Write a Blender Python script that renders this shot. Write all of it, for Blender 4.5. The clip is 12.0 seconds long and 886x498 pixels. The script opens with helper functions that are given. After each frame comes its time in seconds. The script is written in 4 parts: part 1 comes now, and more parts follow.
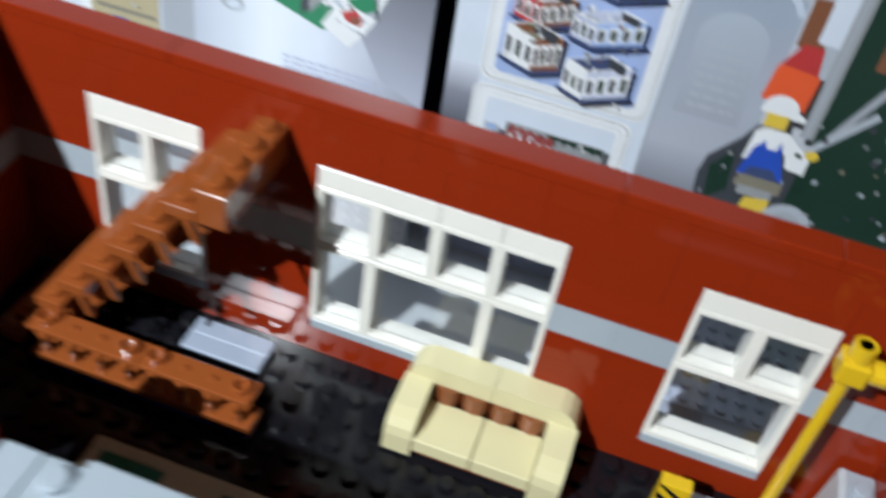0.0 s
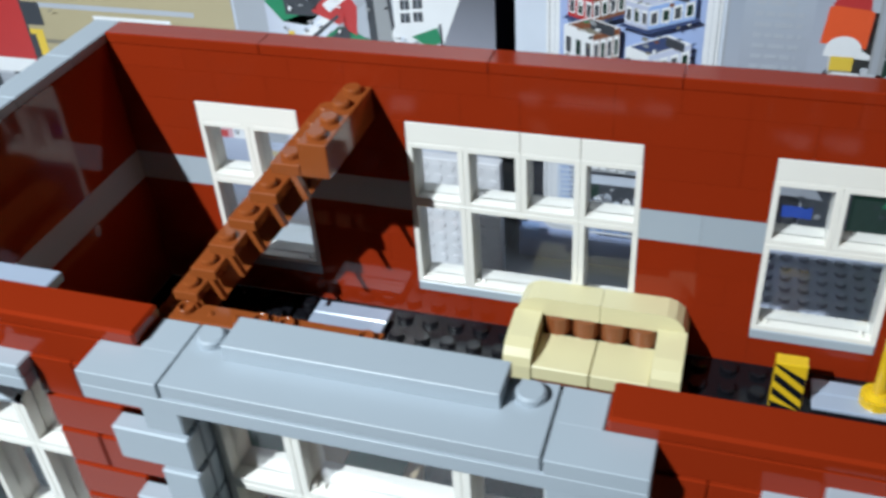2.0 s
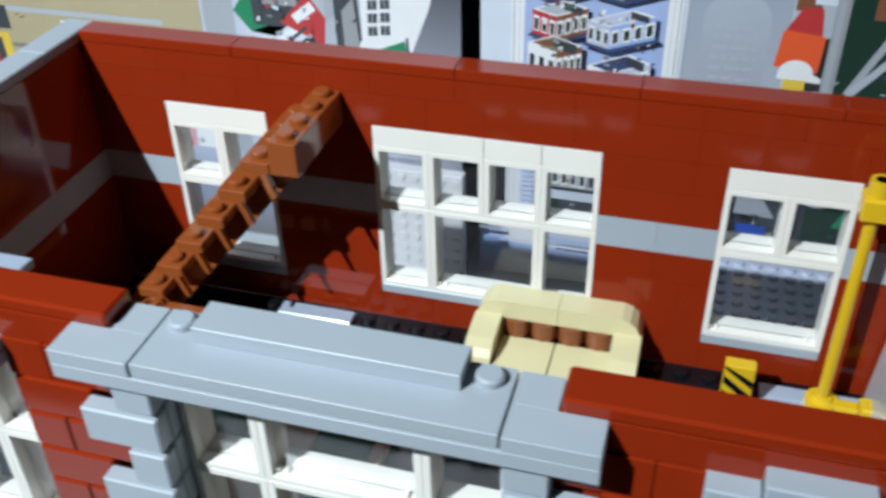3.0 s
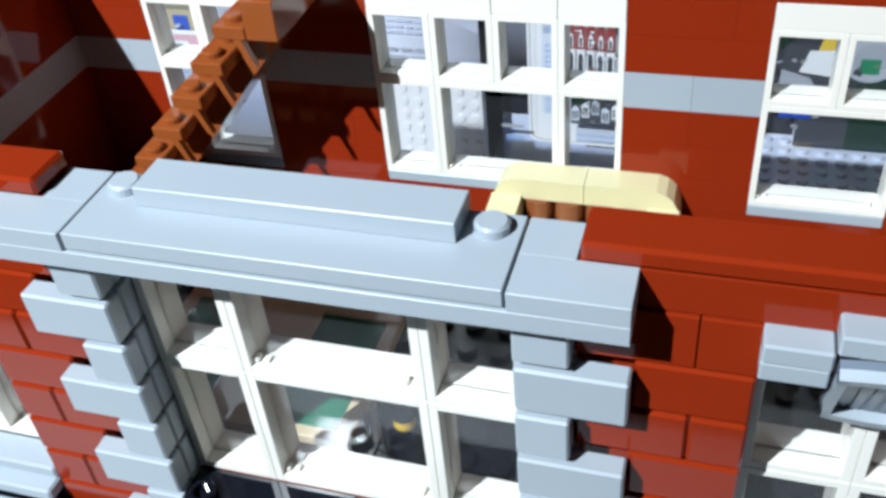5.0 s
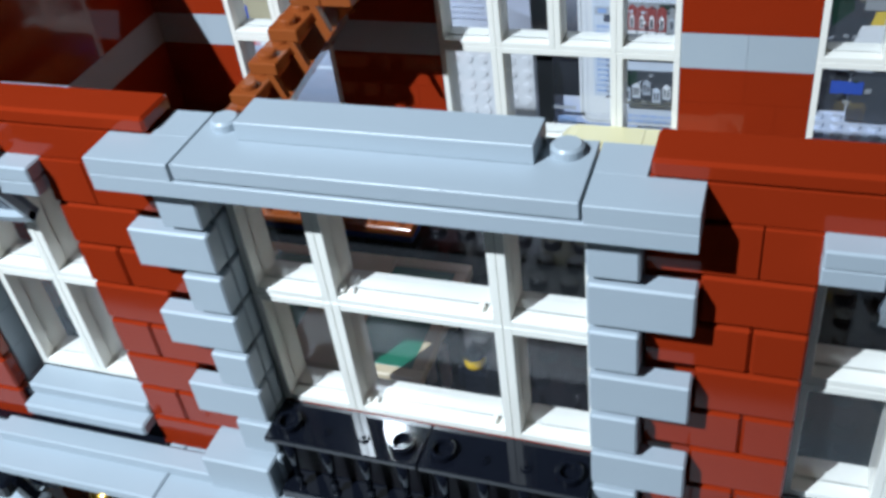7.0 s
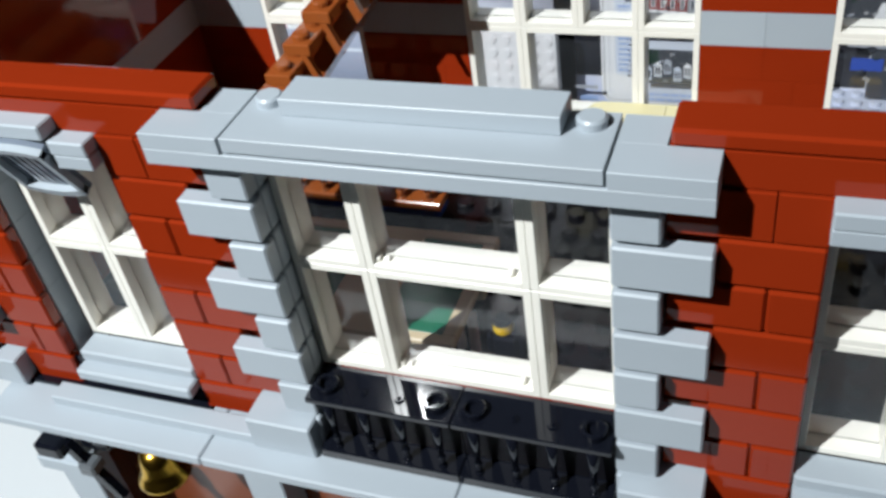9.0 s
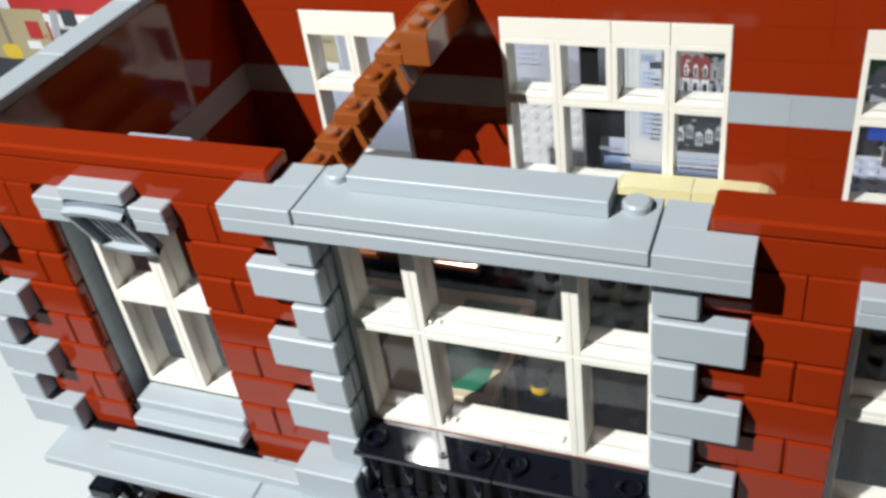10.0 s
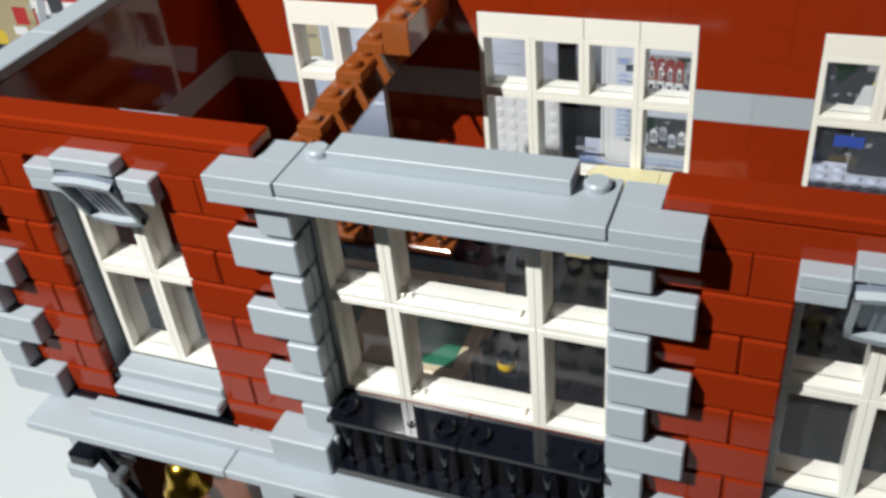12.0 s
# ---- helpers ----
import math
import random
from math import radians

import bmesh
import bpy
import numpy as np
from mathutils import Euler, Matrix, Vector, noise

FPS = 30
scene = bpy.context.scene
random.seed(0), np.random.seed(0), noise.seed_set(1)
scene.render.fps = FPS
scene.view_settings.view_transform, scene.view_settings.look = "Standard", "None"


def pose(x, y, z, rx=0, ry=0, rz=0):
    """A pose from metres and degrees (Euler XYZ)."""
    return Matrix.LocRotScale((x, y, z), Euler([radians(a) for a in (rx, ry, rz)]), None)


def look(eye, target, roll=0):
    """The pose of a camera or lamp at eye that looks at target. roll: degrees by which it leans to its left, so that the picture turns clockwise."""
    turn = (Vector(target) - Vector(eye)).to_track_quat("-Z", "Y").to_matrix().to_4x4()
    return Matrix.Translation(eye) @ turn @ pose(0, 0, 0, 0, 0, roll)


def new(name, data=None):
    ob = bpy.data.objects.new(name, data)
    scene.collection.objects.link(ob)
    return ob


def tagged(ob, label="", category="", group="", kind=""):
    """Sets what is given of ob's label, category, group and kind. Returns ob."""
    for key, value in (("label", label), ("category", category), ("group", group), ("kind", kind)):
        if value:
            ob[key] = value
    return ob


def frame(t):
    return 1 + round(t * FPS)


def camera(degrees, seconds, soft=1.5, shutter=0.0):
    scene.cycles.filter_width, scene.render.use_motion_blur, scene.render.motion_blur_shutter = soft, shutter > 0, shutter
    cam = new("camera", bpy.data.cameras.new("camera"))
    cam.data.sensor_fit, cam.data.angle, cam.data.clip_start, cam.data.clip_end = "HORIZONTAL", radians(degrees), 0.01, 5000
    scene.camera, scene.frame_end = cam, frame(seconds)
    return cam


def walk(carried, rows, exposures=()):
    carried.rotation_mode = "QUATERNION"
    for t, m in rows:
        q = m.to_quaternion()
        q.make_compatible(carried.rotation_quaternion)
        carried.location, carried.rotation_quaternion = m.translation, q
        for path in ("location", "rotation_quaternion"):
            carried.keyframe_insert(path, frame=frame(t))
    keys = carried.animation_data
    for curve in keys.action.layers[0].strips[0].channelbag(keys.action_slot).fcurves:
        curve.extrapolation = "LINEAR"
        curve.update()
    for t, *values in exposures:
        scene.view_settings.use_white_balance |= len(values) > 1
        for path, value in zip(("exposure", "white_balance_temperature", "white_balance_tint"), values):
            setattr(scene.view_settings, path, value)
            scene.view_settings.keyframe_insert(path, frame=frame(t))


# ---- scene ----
cam = camera(49.50, 12.0, soft=3.1, shutter=0.5)
PATH = [
    (0, (0.03702, -0.06136, 0.19379), (0.00767, 0.08429, 0.05991), 10.37),
    (0.3, (0.02505, -0.08246, 0.20995), (-0.01384, 0.06549, 0.08112), 9.28),
    (0.5, (0.03043, -0.07879, 0.20528), (-0.01216, 0.06296, 0.07077), 5.32),
    (1, (0.02539, -0.10344, 0.19287), (-0.02459, 0.05145, 0.07664), 0.46),
    (1.5, (0.03460, -0.10660, 0.18429), (-0.01426, 0.04897, 0.06848), 1.69),
    (2, (0.05291, -0.10059, 0.17234), (-0.00171, 0.05117, 0.05408), -4.31),
    (2.5, (0.06033, -0.10494, 0.17165), (0.01896, 0.05092, 0.05334), 0.09),
    (3, (0.05468, -0.10918, 0.17205), (0.00733, 0.04746, 0.05706), -1.40),
    (3.5, (0.04423, -0.11211, 0.16458), (-0.00804, 0.04067, 0.04657), -2.27),
    (3.7, (0.05199, -0.10698, 0.16013), (-0.00051, 0.04376, 0.03963), -3.19),
    (5.3, (0.05627, -0.09312, 0.14242), (0.00273, 0.05270, 0.01645), -6.26),
    (5.5, (0.05661, -0.09331, 0.14317), (0.00225, 0.05202, 0.01698), -6.50),
    (6, (0.05269, -0.09664, 0.14434), (-0.00324, 0.04860, 0.01873), -6.49),
    (6.5, (0.04921, -0.10364, 0.13969), (-0.00874, 0.04110, 0.01443), -6.63),
    (7, (0.05502, -0.10965, 0.14130), (-0.00643, 0.03443, 0.01695), -8.28),
    (7.2, (0.05403, -0.11356, 0.13973), (-0.00839, 0.02976, 0.01498), -8.28),
    (9, (0.05656, -0.11882, 0.14550), (-0.00862, 0.02174, 0.01903), -9.70),
    (9.5, (0.05521, -0.12579, 0.15690), (-0.01167, 0.01778, 0.03477), -9.30),
    (10, (0.05354, -0.12841, 0.15817), (-0.01486, 0.01721, 0.03936), -8.49),
    (10.5, (0.05192, -0.13372, 0.16020), (-0.01371, 0.01358, 0.04190), -6.75),
    (11, (0.05373, -0.13741, 0.16124), (-0.01291, 0.00958, 0.04312), -6.77),
    (11.5, (0.05557, -0.13968, 0.16123), (-0.01043, 0.00722, 0.04263), -6.33),
    (12, (0.05910, -0.13885, 0.15980), (-0.00538, 0.00869, 0.04116), -6.06),
]
EXPOSURES = [(0.0, -0.28, 5850, 5), (0.5, -0.2, 5800, 5), (1.0, -0.06, 5750, 5), (1.5, -0.16, 5700, 4), (2.5, -0.36, 5750, 3), (3.7, -0.16, 5650, 3), (5.5, 0.09, 5700, 4), (6.5, -0.1, 5450, 3), (7.2, -0.24, 5400, 3), (9.0, -0.16, 6150, 6), (9.5, -0.1, 6350, 6), (11.0, -0.15, 6500, 6), (12.0, -0.23, 6500, 6)]
walk(cam, [(t, look(eye, target, roll)) for t, eye, target, roll in PATH], EXPOSURES)

# One toy brick unit is 8 mm wide; a plate is 3.2 mm, a brick 9.6 mm high.
S = 0.008
LAMP = (-0.37, -0.62, 0.82)

# ---- world and the lamp that lights the toy ----
world = bpy.data.worlds.new("world")
scene.world = world
world.use_nodes = True
sky = world.node_tree.nodes.new("ShaderNodeTexSky")
sky.sky_type = "NISHITA"
sky.sun_disc = False
sky.sun_elevation = radians(25)
sky.sun_rotation = radians(200)
world.node_tree.links.new(sky.outputs["Color"], world.node_tree.nodes["Background"].inputs["Color"])
world.node_tree.nodes["Background"].inputs["Strength"].default_value = 0.05
lamp_data = bpy.data.lights.new("table_lamp_bulb", "SPOT")
lamp_data.energy = 104.0
lamp_data.shadow_soft_size = 0.008
lamp_data.spot_size = radians(54)
lamp_data.spot_blend = 1.0
lamp_data.color = (1.0, 0.985, 0.97)
bulb = new("table_lamp_bulb", lamp_data)
bulb.matrix_world = look(LAMP, (-0.145, 0.1, 0.02))


# ---- materials ----
def material(name, color, rough=0.25, spec=0.5, metal=0.0, vary=0.06, bump=0.01, scale=60.0, random_object=0.04):
    m = bpy.data.materials.new(name)
    m.use_nodes = True
    n, l = m.node_tree.nodes, m.node_tree.links
    b = n["Principled BSDF"]
    tc = n.new("ShaderNodeTexCoord")
    no = n.new("ShaderNodeTexNoise")
    no.inputs["Scale"].default_value = scale
    no.inputs["Detail"].default_value = 4
    l.new(tc.outputs["Object"], no.inputs["Vector"])
    info = n.new("ShaderNodeObjectInfo")
    add = n.new("ShaderNodeMath")
    add.operation = "MULTIPLY_ADD"
    l.new(info.outputs["Random"], add.inputs[0])
    add.inputs[1].default_value = random_object
    add.inputs[2].default_value = 1.0 - random_object / 2 - vary / 2
    add2 = n.new("ShaderNodeMath")
    add2.operation = "MULTIPLY_ADD"
    l.new(no.outputs["Fac"], add2.inputs[0])
    add2.inputs[1].default_value = vary
    l.new(add.outputs[0], add2.inputs[2])
    hsv = n.new("ShaderNodeHueSaturation")
    hsv.inputs["Color"].default_value = (*color, 1)
    l.new(add2.outputs[0], hsv.inputs["Value"])
    l.new(hsv.outputs["Color"], b.inputs["Base Color"])
    b.inputs["Metallic"].default_value = metal
    b.inputs["Specular IOR Level"].default_value = spec
    # fine scuffs in the gloss
    no2 = n.new("ShaderNodeTexNoise")
    no2.inputs["Scale"].default_value = 900
    no2.inputs["Detail"].default_value = 3
    l.new(tc.outputs["Object"], no2.inputs["Vector"])
    mr = n.new("ShaderNodeMapRange")
    mr.inputs["To Min"].default_value = rough * 0.97
    mr.inputs["To Max"].default_value = min(1.0, rough * 1.04)
    l.new(no2.outputs["Fac"], mr.inputs["Value"])
    l.new(mr.outputs["Result"], b.inputs["Roughness"])
    if bump:
        bp = n.new("ShaderNodeBump")
        bp.inputs["Strength"].default_value = bump
        bp.inputs["Distance"].default_value = 0.0004
        l.new(no.outputs["Fac"], bp.inputs["Height"])
        l.new(bp.outputs["Normal"], b.inputs["Normal"])
    return m


RED = material("red_plastic", (0.226, 0.021, 0.004), 0.075, spec=0.32)
GREY = material("light_grey_plastic", (0.35, 0.395, 0.435), 0.36, spec=0.4, bump=0.004)
WHITE = material("white_plastic", (0.79, 0.77, 0.7), 0.22)
BLACK = material("black_plastic", (0.005, 0.006, 0.010), 0.07, spec=0.4)
FLOORBLACK = material("black_floor_plastic", (0.007, 0.007, 0.009), 0.16, spec=0.28)
RECESS_SHADE = material("recess_shade_black", (0.004, 0.004, 0.006), 0.5, spec=0.12)
FLOORTILE = material("pale_floor_tile", (0.33, 0.38, 0.47), 0.2)
ORANGE = material("dark_orange_plastic", (0.25, 0.066, 0.015), 0.12)
TAN = material("tan_plastic", (0.63, 0.575, 0.335), 0.24)
BROWN = material("reddish_brown_plastic", (0.16, 0.045, 0.018), 0.2)
LUMBAR = material("brown_plastic", (0.2, 0.062, 0.02), 0.16)
# light grey darkened: the keystone plate's shade is put into the colour
SHADED_GREY = material("shaded_grey_plastic", (0.15, 0.18, 0.225), 0.16)
YELLOW = material("yellow_plastic", (0.66, 0.43, 0.01), 0.2)
GREEN = material("dark_green_plastic", (0.012, 0.14, 0.075), 0.35)
DARKGREY = material("dark_grey_plastic", (0.09, 0.10, 0.11), 0.25)
STREET = material("dark_street_plate", (0.05, 0.055, 0.06), 0.35)
PLATE = material("pale_grey_plate", (0.6, 0.65, 0.78), 0.25)
LOCKER = material("pale_blue_grey_plastic", (0.33, 0.36, 0.4), 0.12)
LOCKERSIDE = material("milky_grey_plastic", (0.46, 0.48, 0.5), 0.2)
PANELWHITE = material("white_panel_plastic", (0.72, 0.72, 0.73), 0.25)
BLUE = material("dark_blue_plastic", (0.01, 0.03, 0.18), 0.22)
GOLD = material("gold_plastic", (0.75, 0.45, 0.06), 0.22, metal=1.0)
DESKTAN = material("desk_tan_plastic", (0.56, 0.46, 0.3), 0.25)
TABLE = material("white_table_top", (0.57, 0.61, 0.63), 0.4, bump=0.0, scale=8)
CARTON = material("printed_carton", (0.52, 0.54, 0.58), 0.3, vary=0.25, scale=7)
CARTON_EDGE = material("dark_carton_edge", (0.012, 0.016, 0.03), 0.3)


def ink(name, color, vary=0.12):
    return material("ink_" + name, color, 0.3, vary=vary, scale=60, random_object=0.0)


INK = {
    "white": ink("white", (0.78, 0.79, 0.8)), "faint": ink("faint", (0.53, 0.575, 0.66)), "pale": ink("pale", (0.63, 0.68, 0.76)), "sky": ink("sky", (0.3, 0.42, 0.7)),
    "red": ink("red", (0.45, 0.04, 0.04)), "orange": ink("orange", (0.7, 0.1, 0.03)), "tan": ink("tan", (0.42, 0.36, 0.22)),
    "shade": ink("shade", (0.22, 0.2, 0.15)), "grey": ink("grey", (0.3, 0.31, 0.32)), "dark": ink("dark", (0.05, 0.055, 0.065)),
    "green": ink("green", (0.03, 0.22, 0.1)), "deep": ink("deep", (0.012, 0.035, 0.022)), "blue": ink("blue", (0.03, 0.08, 0.45)),
    "yellow": ink("yellow", (0.7, 0.5, 0.06)), "brown": ink("brown", (0.2, 0.08, 0.04)), "mist": ink("mist", (0.42, 0.45, 0.5)),
    "lilac": ink("lilac", (0.5, 0.53, 0.66)), "silver": ink("silver", (0.36, 0.38, 0.42)),
}


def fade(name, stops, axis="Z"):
    """A colour fade over the shape's own extent."""
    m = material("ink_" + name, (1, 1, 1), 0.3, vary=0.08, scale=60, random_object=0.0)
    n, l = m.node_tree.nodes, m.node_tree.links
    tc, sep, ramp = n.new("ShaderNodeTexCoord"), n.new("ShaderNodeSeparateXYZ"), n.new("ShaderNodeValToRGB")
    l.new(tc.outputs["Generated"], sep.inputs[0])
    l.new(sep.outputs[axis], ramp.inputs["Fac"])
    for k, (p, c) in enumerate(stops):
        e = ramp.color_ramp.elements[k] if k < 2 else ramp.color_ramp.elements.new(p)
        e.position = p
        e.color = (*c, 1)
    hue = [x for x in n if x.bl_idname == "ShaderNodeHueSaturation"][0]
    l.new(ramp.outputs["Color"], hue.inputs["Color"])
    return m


# panel is palest near the middle and greyer towards both sides
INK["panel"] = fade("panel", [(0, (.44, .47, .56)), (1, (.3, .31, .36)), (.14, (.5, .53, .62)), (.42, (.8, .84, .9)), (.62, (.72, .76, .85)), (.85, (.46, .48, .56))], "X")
# corner is near black at its top, margin black at its bottom
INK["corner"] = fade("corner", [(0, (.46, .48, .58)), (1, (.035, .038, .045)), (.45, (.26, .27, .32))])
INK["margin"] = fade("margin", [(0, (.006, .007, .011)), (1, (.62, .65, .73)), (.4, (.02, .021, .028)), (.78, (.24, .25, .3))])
# column goes from pale grey above to near black at the bottom
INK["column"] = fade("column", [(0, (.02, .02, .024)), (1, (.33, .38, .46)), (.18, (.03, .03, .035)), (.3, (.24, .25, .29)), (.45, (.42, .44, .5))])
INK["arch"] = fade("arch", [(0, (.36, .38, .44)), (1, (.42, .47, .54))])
INK["backdrop"] = fade("backdrop", [(0, (.34, .43, .68)), (1, (.5, .56, .76))])
INK["foot"] = fade("foot", [(0, (.3, .35, .5)), (1, (.62, .65, .76)), (.55, (.42, .5, .74))])
# bluish grey above, with the shade at the bottom painted into the fade
INK["skirt_shade"] = fade("skirt_shade", [(0, (.17, .16, .16)), (1, (.42, .46, .58)), (.5, (.24, .27, .36))])
INK["brick"] = ink("brick", (.27, .055, .05))
INK["pink"] = ink("pink", (.6, .36, .4))
INK["navy"] = ink("navy", (.05, .07, .16))
ROOM = material("painted_room", (0.05, 0.052, 0.056), 0.8, scale=3)
CEILING = material("ceiling_paint", (0.5, 0.52, 0.56), 0.8, scale=3)

GLASS = bpy.data.materials.new("clear_window_pane")
GLASS.use_nodes = True
_n, _l = GLASS.node_tree.nodes, GLASS.node_tree.links
_n.remove(_n["Principled BSDF"])
_tr = _n.new("ShaderNodeBsdfTransparent")
_tr.inputs["Color"].default_value = (0.965, 0.97, 0.98, 1)
_gl = _n.new("ShaderNodeBsdfGlossy")
_gl.inputs["Roughness"].default_value = 0.04
_fr = _n.new("ShaderNodeLayerWeight")
_fr.inputs["Blend"].default_value = 0.5
_pw = _n.new("ShaderNodeMath")
_pw.operation = "POWER"
_l.new(_fr.outputs["Facing"], _pw.inputs[0])
_pw.inputs[1].default_value = 5.0
_ma = _n.new("ShaderNodeMath")
_ma.operation = "MULTIPLY_ADD"
_l.new(_pw.outputs[0], _ma.inputs[0])
_ma.inputs[1].default_value = 0.9
_ma.inputs[2].default_value = 0.045
_mx = _n.new("ShaderNodeMixShader")
_l.new(_ma.outputs[0], _mx.inputs["Fac"])
# patchy bluish diffuse veil, imitating haze and reflections on the panes
_df = _n.new("ShaderNodeBsdfDiffuse")
_df.inputs["Color"].default_value = (0.72, 0.78, 0.86, 1)
_md = _n.new("ShaderNodeMixShader")
_sc = _n.new("ShaderNodeTexNoise")
_sc.inputs["Scale"].default_value = 120
_sr = _n.new("ShaderNodeMapRange")
_sr.inputs["To Min"].default_value = 0.006
_sr.inputs["To Max"].default_value = 0.017
_l.new(_n.new("ShaderNodeTexCoord").outputs["Object"], _sc.inputs["Vector"])
_l.new(_sc.outputs["Fac"], _sr.inputs["Value"])
_l.new(_sr.outputs["Result"], _md.inputs["Fac"])
_l.new(_tr.outputs["BSDF"], _md.inputs[1])
_l.new(_df.outputs["BSDF"], _md.inputs[2])
_l.new(_md.outputs["Shader"], _mx.inputs[1])
_l.new(_gl.outputs["BSDF"], _mx.inputs[2])
_l.new(_mx.outputs["Shader"], _n["Material Output"].inputs["Surface"])


# ---- building helpers, all in brick units ----
def box_bm(bm, x0, x1, y0, y1, z0, z1, bevel=0.03):
    vs = [bm.verts.new((x * S, y * S, z * S)) for x in (x0, x1) for y in (y0, y1) for z in (z0, z1)]
    faces = [(0, 1, 3, 2), (4, 6, 7, 5), (0, 4, 5, 1), (2, 3, 7, 6), (0, 2, 6, 4), (1, 5, 7, 3)]
    fs = [bm.faces.new([vs[i] for i in f]) for f in faces]
    if bevel:
        es = list({e for f in fs for e in f.edges})
        bmesh.ops.bevel(bm, geom=es, offset=bevel * S, segments=1, affect="EDGES")
    return bm


def mesh_of(bm, name, mat, smooth=False):
    bmesh.ops.recalc_face_normals(bm, faces=bm.faces[:])
    me = bpy.data.meshes.new(name)
    bm.to_mesh(me)
    bm.free()
    for m in mat if isinstance(mat, (list, tuple)) else [mat]:
        me.materials.append(m)
    if smooth:
        for p in me.polygons:
            p.use_smooth = True
    return me


def part(name, bm, mat, parent=None, label="", smooth=False):
    ob = new(name, mesh_of(bm, name, mat, smooth))
    ob.parent = parent
    return tagged(ob, label)


def boxes(*rows, bevel=0.03):
    bm = bmesh.new()
    for r in rows:
        box_bm(bm, *r, bevel=bevel)
    return bm


_cache = {}


def piece(name, x0, x1, y0, y1, z0, z1, mat, parent, gap=0.011, bevel=0.03, gz=None):
    """A brick as an object of its own; alike bricks share one mesh."""
    key = (round(x1 - x0, 3), round(y1 - y0, 3), round(z1 - z0, 3), mat.name, gap, bevel, gz)
    if key not in _cache:
        w, d, h = (v / 2 for v in key[:3])
        gz = gap if gz is None else gz
        _cache[key] = mesh_of(box_bm(bmesh.new(), -w + gap, w - gap, -d, d, -h + gz, h - gz, bevel), name, mat)
    ob = new(name, _cache[key])
    ob.location = ((x0 + x1) / 2 * S, (y0 + y1) / 2 * S, (z0 + z1) / 2 * S)
    ob.parent = parent
    return ob


def disc_bm(bm, x, y, z, r, h, n=14, axis="z", r2=None):
    """A closed cylinder or cone that starts at (x, y, z) and runs h along the axis."""
    r2 = r if r2 is None else r2
    rings = []
    for d, rad in ((0, r), (h, r2)):
        ring = []
        for k in range(n):
            a = 2 * math.pi * k / n
            u, v = rad * math.cos(a), rad * math.sin(a)
            p = {"z": (x + u, y + v, z + d), "y": (x + u, y + d, z + v), "x": (x + d, y + u, z + v)}[axis]
            ring.append(bm.verts.new([c * S for c in p]))
        rings.append(ring)
    bm.faces.new(rings[0])
    bm.faces.new(rings[1])
    for k in range(n):
        bm.faces.new((rings[0][k], rings[0][(k + 1) % n], rings[1][(k + 1) % n], rings[1][k]))
    return bm


def stud_bm(bm, x, y, z, n=12, hollow=False):
    disc_bm(bm, x, y, z, 0.31, 0.16, n)
    disc_bm(bm, x, y, z + 0.15, 0.31, 0.06, n, r2=0.26)
    return bm


def ring_bm(bm, x, y, z, r, inner, h, n=24):
    """A hollow upright tube with a floor inside."""
    prof = [(r, 0), (r, h - .03), (r - .03, h), (inner + .02, h), (inner, h - .02), (inner, .03), (.01, .03)]
    rings = [[bm.verts.new(((x + a * math.cos(2 * math.pi * k / n)) * S, (y + a * math.sin(2 * math.pi * k / n)) * S, (z + d) * S)) for k in range(n)] for a, d in prof]
    for p, q in zip(rings, rings[1:]):
        for k in range(n):
            bm.faces.new((p[k], p[(k + 1) % n], q[(k + 1) % n], q[k]))
    bm.faces.new(rings[0])
    return bm


def prism_bm(bm, profile, x0, x1):
    """A solid whose outline in y and z is swept along x."""
    a = [bm.verts.new((x0 * S, y * S, z * S)) for y, z in profile]
    c = [bm.verts.new((x1 * S, y * S, z * S)) for y, z in profile]
    bm.faces.new(a)
    bm.faces.new(c)
    for k in range(len(profile)):
        j = (k + 1) % len(profile)
        bm.faces.new((a[k], a[j], c[j], c[k]))
    return bm


def prism_y(bm, profile, y0, y1):
    """A solid whose outline in x and z is swept along y."""
    a = [bm.verts.new((x * S, y0 * S, z * S)) for x, z in profile]
    c = [bm.verts.new((x * S, y1 * S, z * S)) for x, z in profile]
    bm.faces.new(a)
    bm.faces.new(c)
    for k in range(len(profile)):
        j = (k + 1) % len(profile)
        bm.faces.new((a[k], a[j], c[j], c[k]))
    return bm


def thing(name, label, category, group="", kind="", at=(0, 0, 0)):
    ob = new(name)
    ob.empty_display_size = 0.01
    return tagged(ob, label, category, group, kind)


def setting(name, bm, mat, label, category):
    return tagged(part(name, bm, mat), label, category, kind="structure")


# ---- unseen room added round the table ----
def metres(*rows):
    return boxes(*[[v / S for v in r] for r in rows], bevel=0)


X0, X1, Y0, Y1, Z0, Z1 = -2.2, 2.2, -1.4, 2.2, -0.95, 2.95
setting("room_floor", metres((X0, X1, Y0, Y1, Z0, Z0 + .05)), ROOM, "grey floor of the room", "floor")
setting("ceiling", metres((X0, X1, Y0, Y1, Z1 - .05, Z1)), CEILING, "plain ceiling of the room", "ceiling")
setting("wall_north", metres((X0, X1, Y1, Y1 + .1, Z0, Z1)), ROOM, "plain painted room wall", "wall")
setting("wall_west", metres((X0 - .1, X0, Y0, Y1, Z0, Z1)), ROOM, "plain painted room wall", "wall")
setting("wall_east", metres((X1, X1 + .1, Y0, Y1, Z0, Z1)), ROOM, "plain painted room wall", "wall")
